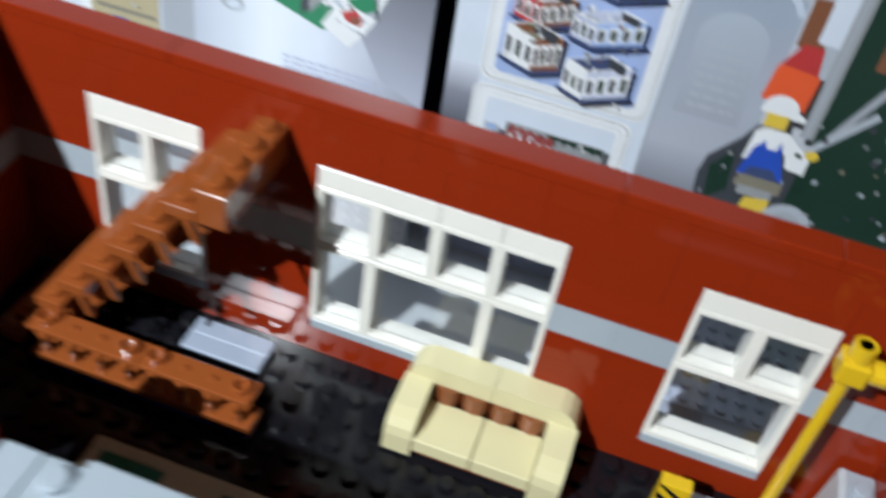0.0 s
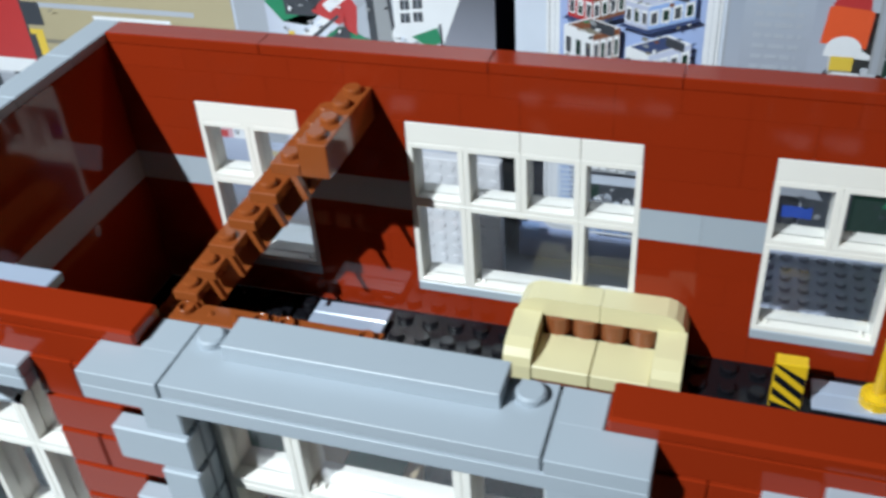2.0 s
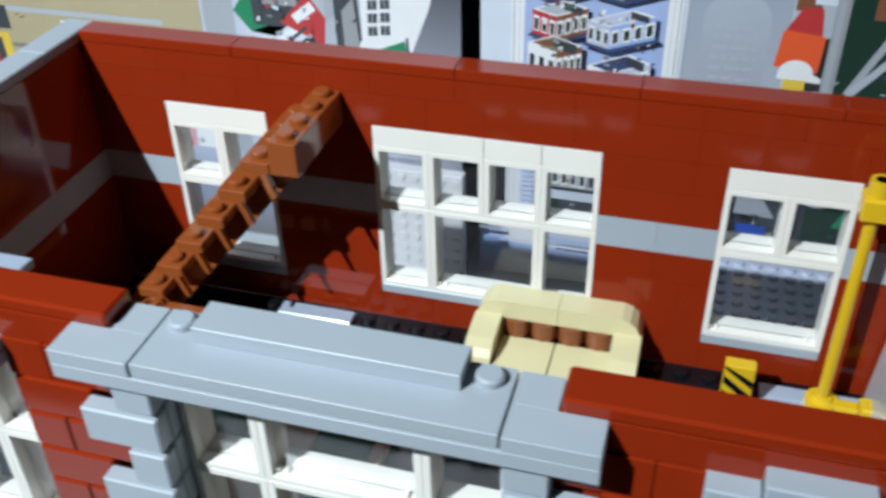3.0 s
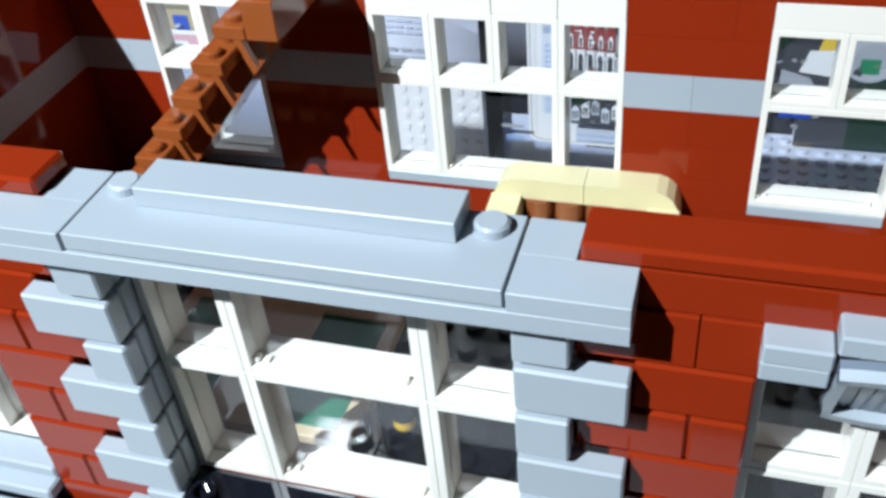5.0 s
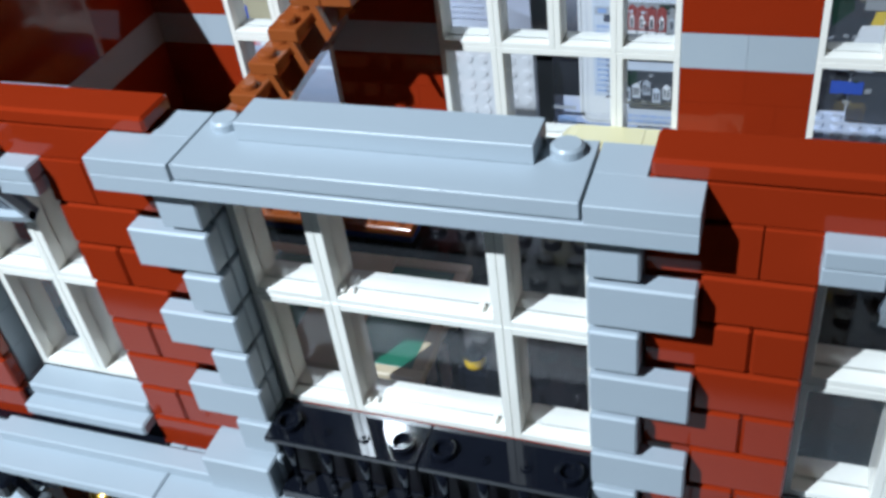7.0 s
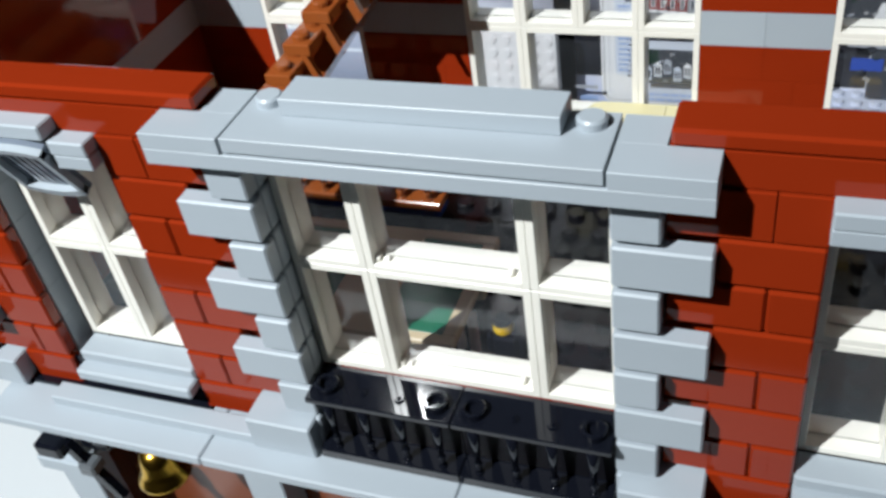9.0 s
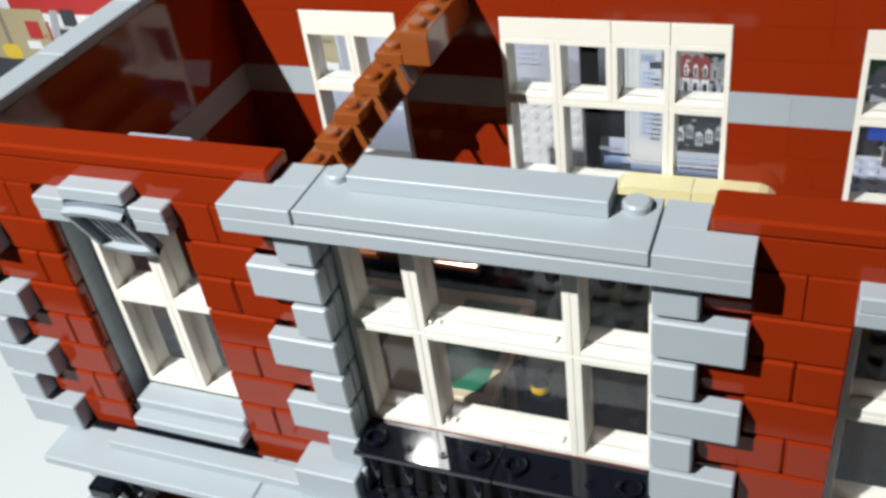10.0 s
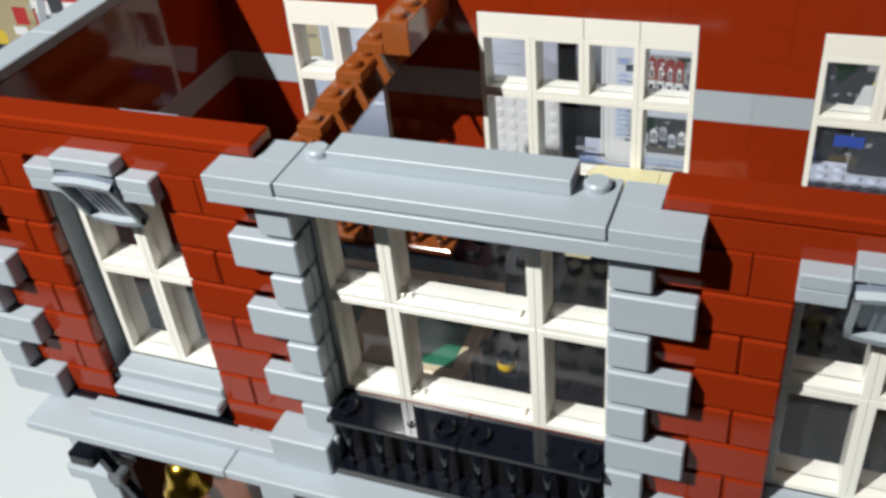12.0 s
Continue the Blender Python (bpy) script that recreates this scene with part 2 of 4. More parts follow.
# this wall's opening is added only to let sky light in
setting("wall_south", metres((X0, -1.45, Y0 - .1, Y0, Z0, Z1), (-.15, X1, Y0 - .1, Y0, Z0, Z1), (-1.45, -.15, Y0 - .1, Y0, Z0, 1.3), (-1.45, -.15, Y0 - .1, Y0, 2.5, Z1)), ROOM, "plain unseen room wall with an opening added for sky light", "wall")

table = thing("table", "white table under the toy building", "table")
part("tabletop", boxes((-95, 95, -20, 62, -21, -18.4), bevel=0.2), TABLE, table)
for _x in (-90, 90):
    for _y in (-15, 57):
        part("leg", boxes((_x - 3, _x + 3, _y - 3, _y + 3, -112, -21), bevel=0.2), TABLE, table)

# ---- toy building: walls ----
YB = 14.0
RUNS = ((2, 3, 2, 4), (4, 2, 3), (3, 4, 2, 2), (2, 4, 3))


def courses(parent, spans, zs, y0, y1, mat, gap, bevel, shift=0):
    """Courses of bricks over the x spans, between successive heights."""
    for r in range(len(zs) - 1):
        m = mat[r] if isinstance(mat, list) else mat
        for x0, x1 in spans:
            x, k, run = x0, 0, RUNS[(r + shift) % 4]
            while x < x1 - 1e-6:
                w = min(run[k % len(run)], x1 - x)
                if 0 < x1 - x - w < 1:
                    w = x1 - x
                piece("brick", x, x + w, y0, y1, zs[r], zs[r + 1], m, parent, gap, bevel)
                x, k = x + w, k + 1


PIERS = ((-15, -12), (-8, -4), (4, 8), (12, 15))
OPENINGS = ((-12, -8), (-4, 4), (8, 12))
wall_back = setting("wall_back", boxes(*[(a, c, YB + .3, YB + .9, -2.4, 7.9) for a, c in PIERS], *[(a, c, YB + .3, YB + .9, 6.05, 7.9) for a, c in OPENINGS], *[(a, c, YB + .3, YB + .9, -2.4, -1.25) for a, c in OPENINGS], bevel=0), RED, "red toy brick rear wall with a grey band", "wall")
courses(wall_back, PIERS, (-2.4, -1.2, 0, 1.2, 2.4, 3.6, 4.8, 6.0), YB, YB + 1, [RED, RED, RED, RED, GREY, RED, RED], 0.004, 0)
courses(wall_back, OPENINGS, (-2.4, -1.21), YB, YB + 1, RED, 0.004, 0)
courses(wall_back, ((-15, 15),), (6.0, 7.2, 8.0), YB, YB + 1, RED, 0.004, 0, 1)
for _x in (-15, -9, -1, 5, 11):
    piece("tile", _x, min(15, _x + (8 if _x == -9 else 6)), YB, YB + 1, 8.0, 8.4, RED, wall_back, 0.006, 0.03)

for nm, x0, x1 in (("wall_left", -16, -15), ("wall_right", 15, 16)):
    w = setting(nm, boxes((x0, x1, 1, YB + 1, -2.4, 2.4), (x0, x1, 1, YB + 1, 3.6, 8.0), bevel=0.01), RED, "red toy brick side wall with a grey band", "wall")
    part("grey_band", boxes((x0 - .004, x1 + .004, 1, YB + 1, 2.4, 3.6), bevel=0.01), GREY, w, "light grey band")
    for _y in (1, 5, 9, 12):
        piece("tile", x0 - .05, x1 + .04, _y, {1: 5, 5: 9, 9: 12, 12: YB + 1.03}[_y], 8.0, 8.4, GREY, w, 0.01, 0.04)

ROWZ = [7.2 - 1.2 * r for r in range(9)]
wall_front = setting("wall_front", boxes((-15.9, -12.65, .34, 1, -2.4, 7.2), (-7.9, -4.1, .34, 1, -2.4, 7.2), (4.1, 7.9, .34, 1, -2.4, 7.2), (12.55, 15.9, .34, 1, -2.4, 7.2), (-12.1, -7.9, .12, 1, -2.4, -1.62), (7.9, 12.1, .12, 1, -2.4, -1.62), (-4.1, 4.1, .31, 1, -2.4, -.1), (-16, -5.03, -.04, 1, 7.2, 7.985), (5.03, 16, -.04, 1, 7.2, 7.985), (-5.03, 5.03, .6, .95, 6.9, 7.19), bevel=0.01), RED, "red toy brick facade with grey corner stones", "wall")
for r in range(8):
    z1, z0 = ROWZ[r], ROWZ[r + 1]
    for s in (-1, 1):
        sh = .15 if s < 0 else 0
        top = .02 if r == 0 else .06

        def at(x0, x1, y0, y1, mat, name="brick", gap=0.01, bevel=0.045, gz=0.032):
            a, c = sorted((s * x0, s * x1))
            piece(name, a, c, y0, y1, z0, z1, mat, wall_front, gap, bevel, gz)
        at(4, 5, -.08, .9, GREY, gap=0.03)
        at(12 + sh, 12.44 + sh, 1.0, 1.15, GREY, gap=.004, bevel=.01, gz=.004)
        at(12.46 + sh, 13.05, .33, 1.15, GREY, gap=.004, bevel=.01, gz=.004)
        at(7, 8 + sh, .34, 1.0, GREY, gap=.004, bevel=.01, gz=.004)
        if r % 2 == 0:
            at(4, 5, -.62, -.12, GREY, "quoin", gz=.08)
            at(5, 7, -.1, .9, RED, bevel=top)
            at(7, 8 + sh, -.1, .32, RED, bevel=top)
            at(12.45 + sh, 13.5, -.1, .32, RED, bevel=top)
            at(13.5, 15.35, -.1, .9, RED, bevel=top)
            at(15.4, 16.45, -.62, .5, GREY, "quoin", gz=.08)
            at(15.9, 16.45, .52, 1.5, GREY, "quoin", gz=.08)
        else:
            at(4, 6, -.62, -.12, GREY, "quoin", gz=.08)
            at(6, 8 + sh, -.1, .32, RED, bevel=top)
            at(12.45 + sh, 14.4, -.1, .32, RED, bevel=top)
            at(14.4, 16.45, -.62, .5, GREY, "quoin", gz=.08)
            at(15.9, 16.45, .52, 2.5, GREY, "quoin", gz=.08)
        at(13.1, 15.9, .335, .9, RED)
for s in (-1, 1):
    for a, c in ((5.05, 15.6),):
        x0, x1 = sorted((s * a, s * c))
        piece("tile", x0, x1, -.06, 1.0, 8, 8.4, RED, wall_front, 0.008, 0.07)
    x0, x1 = sorted((s * 15.6, s * 16.2))
    piece("tile", x0, x1, -.06, 1.0, 8, 8.4, GREY, wall_front, 0.008, 0.05)

# ---- cornice over the bay ----
cornice = thing("cornice", "light grey stepped cornice over the bay window", "cornice")
part("lower_slab", boxes((-6, 6, -1, .95, 7.21, 7.6), bevel=.012), GREY, cornice)
part("side_slab", boxes((-6, -4.06, -1, .0, 7.6, 8.0), (-5.0, -4.06, -.02, .97, 7.6, 8.0), bevel=.014), GREY, cornice)
part("side_slab", boxes((4.06, 6, -1, .0, 7.6, 8.0), (4.06, 5.0, -.02, .97, 7.6, 8.0), bevel=.014), GREY, cornice)
slab = part("middle_slab", boxes((-4, 4, -.97, .97, 7.66, 8.01), bevel=.012), GREY, cornice)
part("top_tile", boxes((-3, 3, .02, .98, 8.015, 8.42), bevel=.014), GREY, cornice)
for s in (-1, 1):
    part("stud", stud_bm(bmesh.new(), 3.5 * s, .5, 8.01, 24), GREY, slab)


# ---- windows ----
def frame_bm(w, h, d=1.0, rim=.2):
    """A window frame standing on z = 0, from x = 0 to w, its face at y = 0."""
    bm = bmesh.new()
    g = .004
    for r in ((g, rim, 0, d, g, h - g), (w - rim, w - g, 0, d, g, h - g), (rim, w - rim, 0, d, g, rim), (rim, w - rim, 0, d, h - rim, h - g)):
        box_bm(bm, *r, bevel=.012)
    # low rebate behind the pane
    box_bm(bm, rim, w - rim, .4, .46, rim, rim + .03, bevel=0)
    return bm


_frames = {}


def window_unit(parent, x, y, z, w, h, flip=False, clips=False):
    key = (w, h)
    if key not in _frames:
        _frames[key] = (mesh_of(frame_bm(w, h), "window_frame", WHITE), mesh_of(boxes((.2, w - .2, .36, .4, .2, h - .2), bevel=0), "pane", GLASS))
    f = new("window_frame", _frames[key][0])
    f.parent = parent
    f.location = (x * S, y * S, z * S)
    p = new("pane", _frames[key][1])
    p.parent = f
    p.visible_shadow = False
    tagged(p, "clear plastic pane")
    if clips:
        for cx in (.2, w - .55):
            c = part("pane_clip", boxes((cx, cx + .12, .12, .35, .2, .34), (cx + .2, cx + .35, .16, .33, .2, .3), bevel=.03), WHITE, f)
    return f


def front_window(name, x0, widths, y, z, label):
    w = thing(name, label, "window", kind="structure")
    for k in (0, 1):
        x = x0
        for wd in widths:
            window_unit(w, x, y, z + 3.6 * k, wd, 3.6, clips=wd == 4)
            x += wd
    return w


front_window("window_1", -4, (2, 4, 2), .3, 0, "white six-pane bay window in the facade")
for name, x0 in (("window_2", -12.15), ("window_3", 8)):
    w = front_window(name, x0, (2, 2), .7, -.8, "white four-pane window under a grey lintel")
    part("window_sill", boxes((x0 + .02, x0 + 3.98, -.12, .72, -1.19, -.81), bevel=.06), GREY, w, "light grey sill")
    part("window_sill", boxes((x0 + .02, x0 + 3.98, -.55, .72, -1.6, -1.2), bevel=.06), GREY, w, "light grey sill")

BS, BM, BT = -.8, 2.8, 5.2
for name, x0, low in (("window_4", -12, (4,)), ("window_5", -4, (2, 4, 2)), ("window_6", 8, (4,))):
    w = thing(name, "white window in the rear wall with small upper panes", "window", kind="structure")
    n = sum(low)
    x = x0
    for wd in low:
        window_unit(w, x, YB, BS, wd, BM - BS, clips=wd == 4)
        x += wd
    for k in range(n // 2):
        window_unit(w, x0 + 2 * k, YB, BM, 2, BT - BM)
    part("window_sill", boxes((x0 + .01, x0 + n - .01, YB - .02, YB + 1, -1.2, BS), bevel=.03), GREY, w, "light grey sill")
    cuts = {4: (0, 4), 8: (0, 4, 6, 8)}[n]
    for a, c in zip(cuts, cuts[1:]):
        part("header", boxes((x0 + a + .01, x0 + c - .01, YB - .003, YB + 1, BT, 6.0), bevel=.02), WHITE, w)

# ---- lintels with a ribbed keystone ----
for s in (-1, 1):
    lin = thing("window_lintel", "light grey lintel with a ribbed keystone", "lintel", "lintels of the facade")
    c = 10 if s > 0 else -10.15
    part("lintel_slab", boxes((c - 2.05, c - 1.0, -.55, .4, 6.81, 7.2), bevel=.04), GREY, lin)
    part("lintel_slab", boxes((c + 1.0, c + 2.05, -.55, .4, 6.81, 7.2), bevel=.04), GREY, lin)
    for e in (-1, 1):
        x0, x1 = sorted((c + 1.02 * e, c + 2.05 * e))
        part("lintel_plate", boxes((x0, x1, -.52, .4, 6.42, 6.8), bevel=.03), GREY, lin)
    part("lintel_back", boxes((c - 1.0, c + 1.0, .3, .68, 6.42, 7.2), bevel=.02), GREY, lin)
    part("keystone", boxes((c - 1, c + 1, -.6, .1, 7.22, 7.62), bevel=.04), GREY, lin)

    # ribbed plate with rounded ends, its lower edge leaning back towards the panes
    def lean(u, v, d=0.0):
        return ((c + u) * S, (.2 - .85 * v + .9 * d) * S, (5.3 + 1.75 * v + .44 * d) * S)
    us = [.94 * k / 6 for k in range(-6, 7)]
    ends = [(u, -.1 * (1 - (u / .94) ** 2)) for u in us] + [(-u, 1 + .07 * (1 - (u / .94) ** 2)) for u in us]

    def slanted(rim, d0, d1):
        bm = bmesh.new()
        front = [bm.verts.new(lean(u, v, d0)) for u, v in rim]
        rear = [bm.verts.new(lean(u, v, d1)) for u, v in rim]
        bm.faces.new(front)
        bm.faces.new(rear)
        for k in range(len(rim)):
            j = (k + 1) % len(rim)
            bm.faces.new((front[k], front[j], rear[j], rear[k]))
        return bm
    # plate and ribs take the painted-in shade, the rims stay light grey
    plate = part("tilted_plate", slanted(ends, 0, .14), SHADED_GREY, lin, "light grey ribbed plate with its shade in the colour")
    for e in (-1, 1):
        part("side_rim", slanted([(e * .94, 0), (e * .94, 1), (e * .8, 1), (e * .8, 0)], -.2, -.004), GREY, plate)
    part("lower_rim", slanted(ends[:13] + [(u, v + .13) for u, v in reversed(ends[:13])], -.2, -.004), GREY, plate)
    part("upper_rim", slanted(ends[13:] + [(u, v - .1) for u, v in reversed(ends[13:])], -.2, -.004), GREY, plate)
    for k in range(7):
        u = -.66 + .22 * k
        part("rib", slanted([(u - .065, .1), (u - .065, .93), (u + .065, .93), (u + .065, .1)], -.035, -.004), SHADED_GREY, plate)

tagged(part("inner_bracket", boxes((-11.2, -9.1, 1.9, 2.65, 7.05, 7.35), (-10.9, -9.4, 1.02, 2.5, 6.4, 7.05), bevel=.03), FLOORTILE), "pale grey tiled bracket behind the facade", "bracket")

# ---- black fences before the bay ----
def fence(x0, dy, top, height, mat, back, label, group):
    f = thing("fence", label, "fence", group)
    a, c, z0 = x0 + .01, x0 + 3.99, top - height
    rail = part("top_rail", boxes((a, c, dy - 1, dy + back, top - .18, top), bevel=.03), mat, f)
    part("bottom_rail", boxes((a, c, dy - 1.0, dy - .02, z0, z0 + .33), bevel=.03), mat, f)
    # open recess in truth: a matt black sheet is added for its shade
    if back > 0:
        part("back_panel", boxes((a, c, dy - .3, dy + back - .06, z0 + .34, top - .19), bevel=.02), RECESS_SHADE, f)
    for k in (0, 3):
        part("hollow_stud", ring_bm(bmesh.new(), x0 + .5 + k, dy - .5, top, .32, .21, .22, 24), mat, rail)
    for k in (1, 2):
        bm = disc_bm(bmesh.new(), x0 + .5 + k, dy - .5, top - .005, .15, .07, 14, r2=.12)
        disc_bm(bm, x0 + .5 + k, dy - .5, top + .065, .07, .06, 12, r2=.04)
        part("peg", bm, mat, rail)
    for k in range(4):
        x, y, h = x0 + .5 + k, dy - .76, height - .33 - .18
        z = z0 + .33
        w = 1.0 if back > 0 else 1.5
        bm = disc_bm(bmesh.new(), x, y, z - .02, .14 * w, .1, 12, r2=.08 * w)
        disc_bm(bm, x, y, z + .08, .08 * w, h * .12, 12, r2=.07 * w)
        disc_bm(bm, x, y, z + .08 + h * .12, .07 * w, .06, 12, r2=.12 * w)
        disc_bm(bm, x, y, z + .14 + h * .12, .12 * w, .06, 12, r2=.07 * w)
        disc_bm(bm, x, y, z + .2 + h * .12, .07 * w, h * .88 - .18, 12, r2=.18 * w)
        part("spindle", bm, mat, f, smooth=True)
    return f


for x0 in (-4, 0):
    fence(x0, 0, 0, 2.39, BLACK, .298, "glossy black spindled fence under the bay window", "fences under the bay")

# ---- ledge and lower storey ----
ledge = thing("ledge", "light grey ledge between the storeys", "ledge")
for a, c in ((-15.2, -7.5), (-7.48, 0), (.02, 7.48), (7.5, 15.2)):
    part("ledge_slab", boxes((a, c, -1.85, .1, -2.78, -2.42), bevel=.05), GREY, ledge)
for a, c in ((-13.1, -6.1), (6.1, 13.1)):
    part("ledge_step", boxes((a, c, -1.02, -.38, -2.41, -2.05), bevel=.04), GREY, ledge)
# bay_base is black to carry the darkness of the recess
part("bay_base", boxes((-4.1, 4.1, .02, .28, -2.41, -.4), bevel=.02), BLACK, ledge, "black backing that fills the dark recess behind the fences")
for s in (-1, 1):
    a, c = sorted((s * 4.12, s * 6.1))
    part("bay_foot", boxes((a, c, -1.1, .1, -2.41, -1.25), bevel=.05), GREY, ledge)
for a, c in ((-15.8, -8.02), (8.02, 15.8)):
    part("recessed_plate", boxes((a, c, .06, .11, -2.41, -1.3), (a, c, -.36, .05, -2.415, -2.3), bevel=0), BLACK, ledge, "black recessed plate")
low = setting("lower_storey", boxes((-16, 16, 1.2, YB + 1, -18, -2.85), (-16, -14.2, .2, 1.2, -18, -2.8), (-6.5, 6.5, .2, 1.2, -18, -2.8), (14.2, 16, .2, 1.2, -18, -2.8), bevel=.02), BROWN, "dark lower storey of the toy building", "wall")
for s in (-1, 1):
    a, c = sorted((s * 13.6, s * 15.0))
    part("pillar", boxes((a, c, -.75, .2, -18, -2.8), bevel=.05), GREY, low, "light grey pillar")
    part("pillar_base", boxes((a - .3, c + .3, -1.1, .2, -6.1, -5.5), bevel=.05), GREY, low, "light grey moulding")
    a, c = sorted((s * 6, s * 7.3))
    part("pillar", boxes((a, c, -.75, .2, -18, -2.8), bevel=.05), GREY, low, "light grey pillar")
setting("base_plate", boxes((-16, 16, -9, 23, -18.4, -18), bevel=.02), STREET, "dark grey base plate on the table", "base plate")

lamp = thing("wall_lamp", "black wall lamp on a grey clip", "lamp")
part("shade", boxes((-13.9, -12.9, -1.9, -1.2, -4.1, -3.5), bevel=.1), BLACK, lamp)
part("arm", prism_y(bmesh.new(), [(-13.1, -3.7), (-12.8, -3.6), (-11.6, -6.0), (-11.9, -6.1)], -1.6, -1.3), BLACK, lamp)
part("clip", boxes((-12.7, -12.1, -1.75, -1.15, -4.9, -4.4), bevel=.08), DARKGREY, lamp)
part("bracket", boxes((-12.6, -11.6, -1.3, .2, -4.0, -3.6), bevel=.05), BLACK, lamp)
bell = thing("bell", "shiny gold bell hung under the ledge", "bell")
bm = bmesh.new()
prof = [(.02, -3.25), (.3, -3.28), (.5, -3.38), (.66, -3.6), (.74, -3.9), (.8, -4.3), (.9, -4.6), (1.08, -4.85), (1.1, -4.95), (.9, -4.9), (.02, -4.6)]
rings = []
for r, z in prof:
    rings.append([bm.verts.new(((-9.8 + .76 * r * math.cos(2 * math.pi * k / 28)) * S, (-1.2 + .76 * r * math.sin(2 * math.pi * k / 28)) * S, (-.85 + .76 * z) * S)) for k in range(28)])
for p, q in zip(rings, rings[1:]):
    for k in range(28):
        bm.faces.new((p[k], p[(k + 1) % 28], q[(k + 1) % 28], q[k]))
part("bell_cup", bm, GOLD, bell, smooth=True)
part("hanger", boxes((-9.95, -9.65, -1.35, -1.05, -3.36, -2.79), bevel=.04), BLACK, bell)

# ---- floor of the storey ----
floor = setting("floor", boxes((-15, 15, 1, YB, -2.84, -2.81), bevel=0), FLOORBLACK, "black studded floor of toy plates", "floor")


def stud_plate(w, d, n=10):
    bm = boxes((.005, w - .005, .005, d - .005, -.4, 0), bevel=0)
    for i in range(w):
        for j in range(d):
            stud_bm(bm, i + .5, j + .5, 0, n)
    return bm


for w, d, spots in ((6, 6, [(-15 + 6 * i, 1.99) for i in range(5)]), (6, 6, [(-15 + 6 * i, 7.99) for i in range(5)])):
    me = _cache.setdefault(("plate", w, d), None) or mesh_of(stud_plate(w, d), "plate", FLOORBLACK)
    _cache[("plate", w, d)] = me
    for x, y in spots:
        o = new("plate", me)
        o.location = (x * S, y * S, -2.4 * S)
        o.parent = floor


def tile(name, x0, x1, y0, y1, z0, z1, mat, label, category="tile", group=""):
    return tagged(part(name, boxes((x0, x1, y0, y1, z0, z1), bevel=.035), mat), label, category, group)


for k in range(2):
    tile("floor_tile", -8.0, -5.0, 12.0 + .75 * k, 12.74 + .75 * k, -2.21, -2.05, FLOORTILE, "pale grey floor tile beside the stairs", "tile", "floor tiles by the stairs")
for k in range(2):
    tile("floor_tile", 10.2, 13.9, 12.0 + .7 * k, 12.69 + .7 * k, -2.21, -2.05, FLOORTILE, "pale grey floor tile under the pole", "tile", "floor tiles by the pole")

# ---- stairs ----
stairs = thing("staircase", "glossy dark orange open toy staircase with studded treads", "staircase")
for k in range(8):
    x1, zt = -6.0 - k, 6.4 - 1.2 * k
    tread = part("tread", boxes((x1 - 1, x1, 10.0, 13.96, zt - .4, zt), bevel=.03), ORANGE, stairs)
    for j in range(4):
        part("stud", stud_bm(bmesh.new(), x1 - .5, 10.5 + j, zt, 14), ORANGE, tread)
    if k < 7:
        # slanting struts between the treads, at both sides
        for y0 in (10.0, 13.72):
            part("strut", prism_y(bmesh.new(), [(x1 - .4, zt - .39), (x1 - .16, zt - .39), (x1 + .16, zt - 1.22), (x1 - .02, zt - 1.22)], y0, y0 + .22), ORANGE, stairs)
# solid slanting web under the inner part of the treads
part("web", prism_y(bmesh.new(), [(-6.02, 5.98), (-6.02, 5.0), (-12.0, -2.18), (-12.9, -2.18)], 11.1, 13.92), ORANGE, stairs)
part("landing_brick", boxes((-5.99, -5.01, 10.02, 13.97, 6.0, 7.2), bevel=.03), ORANGE, stairs)
for j in range(4):
    part("stud", stud_bm(bmesh.new(), -5.5, 10.5 + j, 7.2, 16), ORANGE, stairs)

# ---- dark orange fences on a blue base ----
for x0 in (-12.0, -8.0):
    fence(x0, 10.35, -.3, 1.61, ORANGE, -.02, "glossy dark orange spindled fence inside the storey", "fences inside the storey")
tagged(part("base_block", boxes((-11.9, -4.05, 9.4, 10.3, -2.21, -1.92), bevel=.04), BLUE), "dark blue block under the orange fences", "block")

# ---- sofa ----
sofa = thing("sofa", "tan toy brick sofa with brown inside", "sofa")
part("base", boxes((.1, 5.9, 10.9, 13.6, -1.38, -1.1), bevel=.03), BROWN, sofa, "reddish brown base plate")
for a, c in ((1.0, 2.98), (3.02, 5.0)):
    part("seat_tile", boxes((a, c, 10.75, 12.6, -1.1, -.5), bevel=.04), TAN, sofa)
for i in range(4):
    part("lumbar_brick", disc_bm(bmesh.new(), 1.5 + i, 13.0, -.52, .485, .71, 22), LUMBAR, sofa, "round reddish brown brick")
for s in (0, 1):
    def mx(x):
        return 6 - x if s else x
    bm = bmesh.new()
    prof = [(0, -1.36), (0, .0), (.05, .3), (.2, .62), (.45, .85), (.75, .95), (2.99, .95), (2.99, .2), (1.0, .2), (1.0, -1.36)]
    prism_y(bm, [(mx(x), z) for x, z in prof], 12.7, 13.7)
    part("backrest", bm, TAN, sofa)
    prof = [(10.7, -1.36), (10.7, -.55), (10.78, -.2), (11.0, .05), (11.4, .22), (12.69, .34), (12.69, -1.36)]
    a, c = sorted((mx(0.0), mx(.98)))
    part("armrest", prism_bm(bmesh.new(), prof, a, c), TAN, sofa)
sofa.location = (0, .27 * S, -.88 * S)

# ---- striped post, pole and locker ----
post = thing("hazard_block", "yellow block with black diagonal warning stripes", "block")
part("block", boxes((8.85, 9.85, 11.8, 12.3, -2.21, -.2), bevel=.03), YELLOW, post)
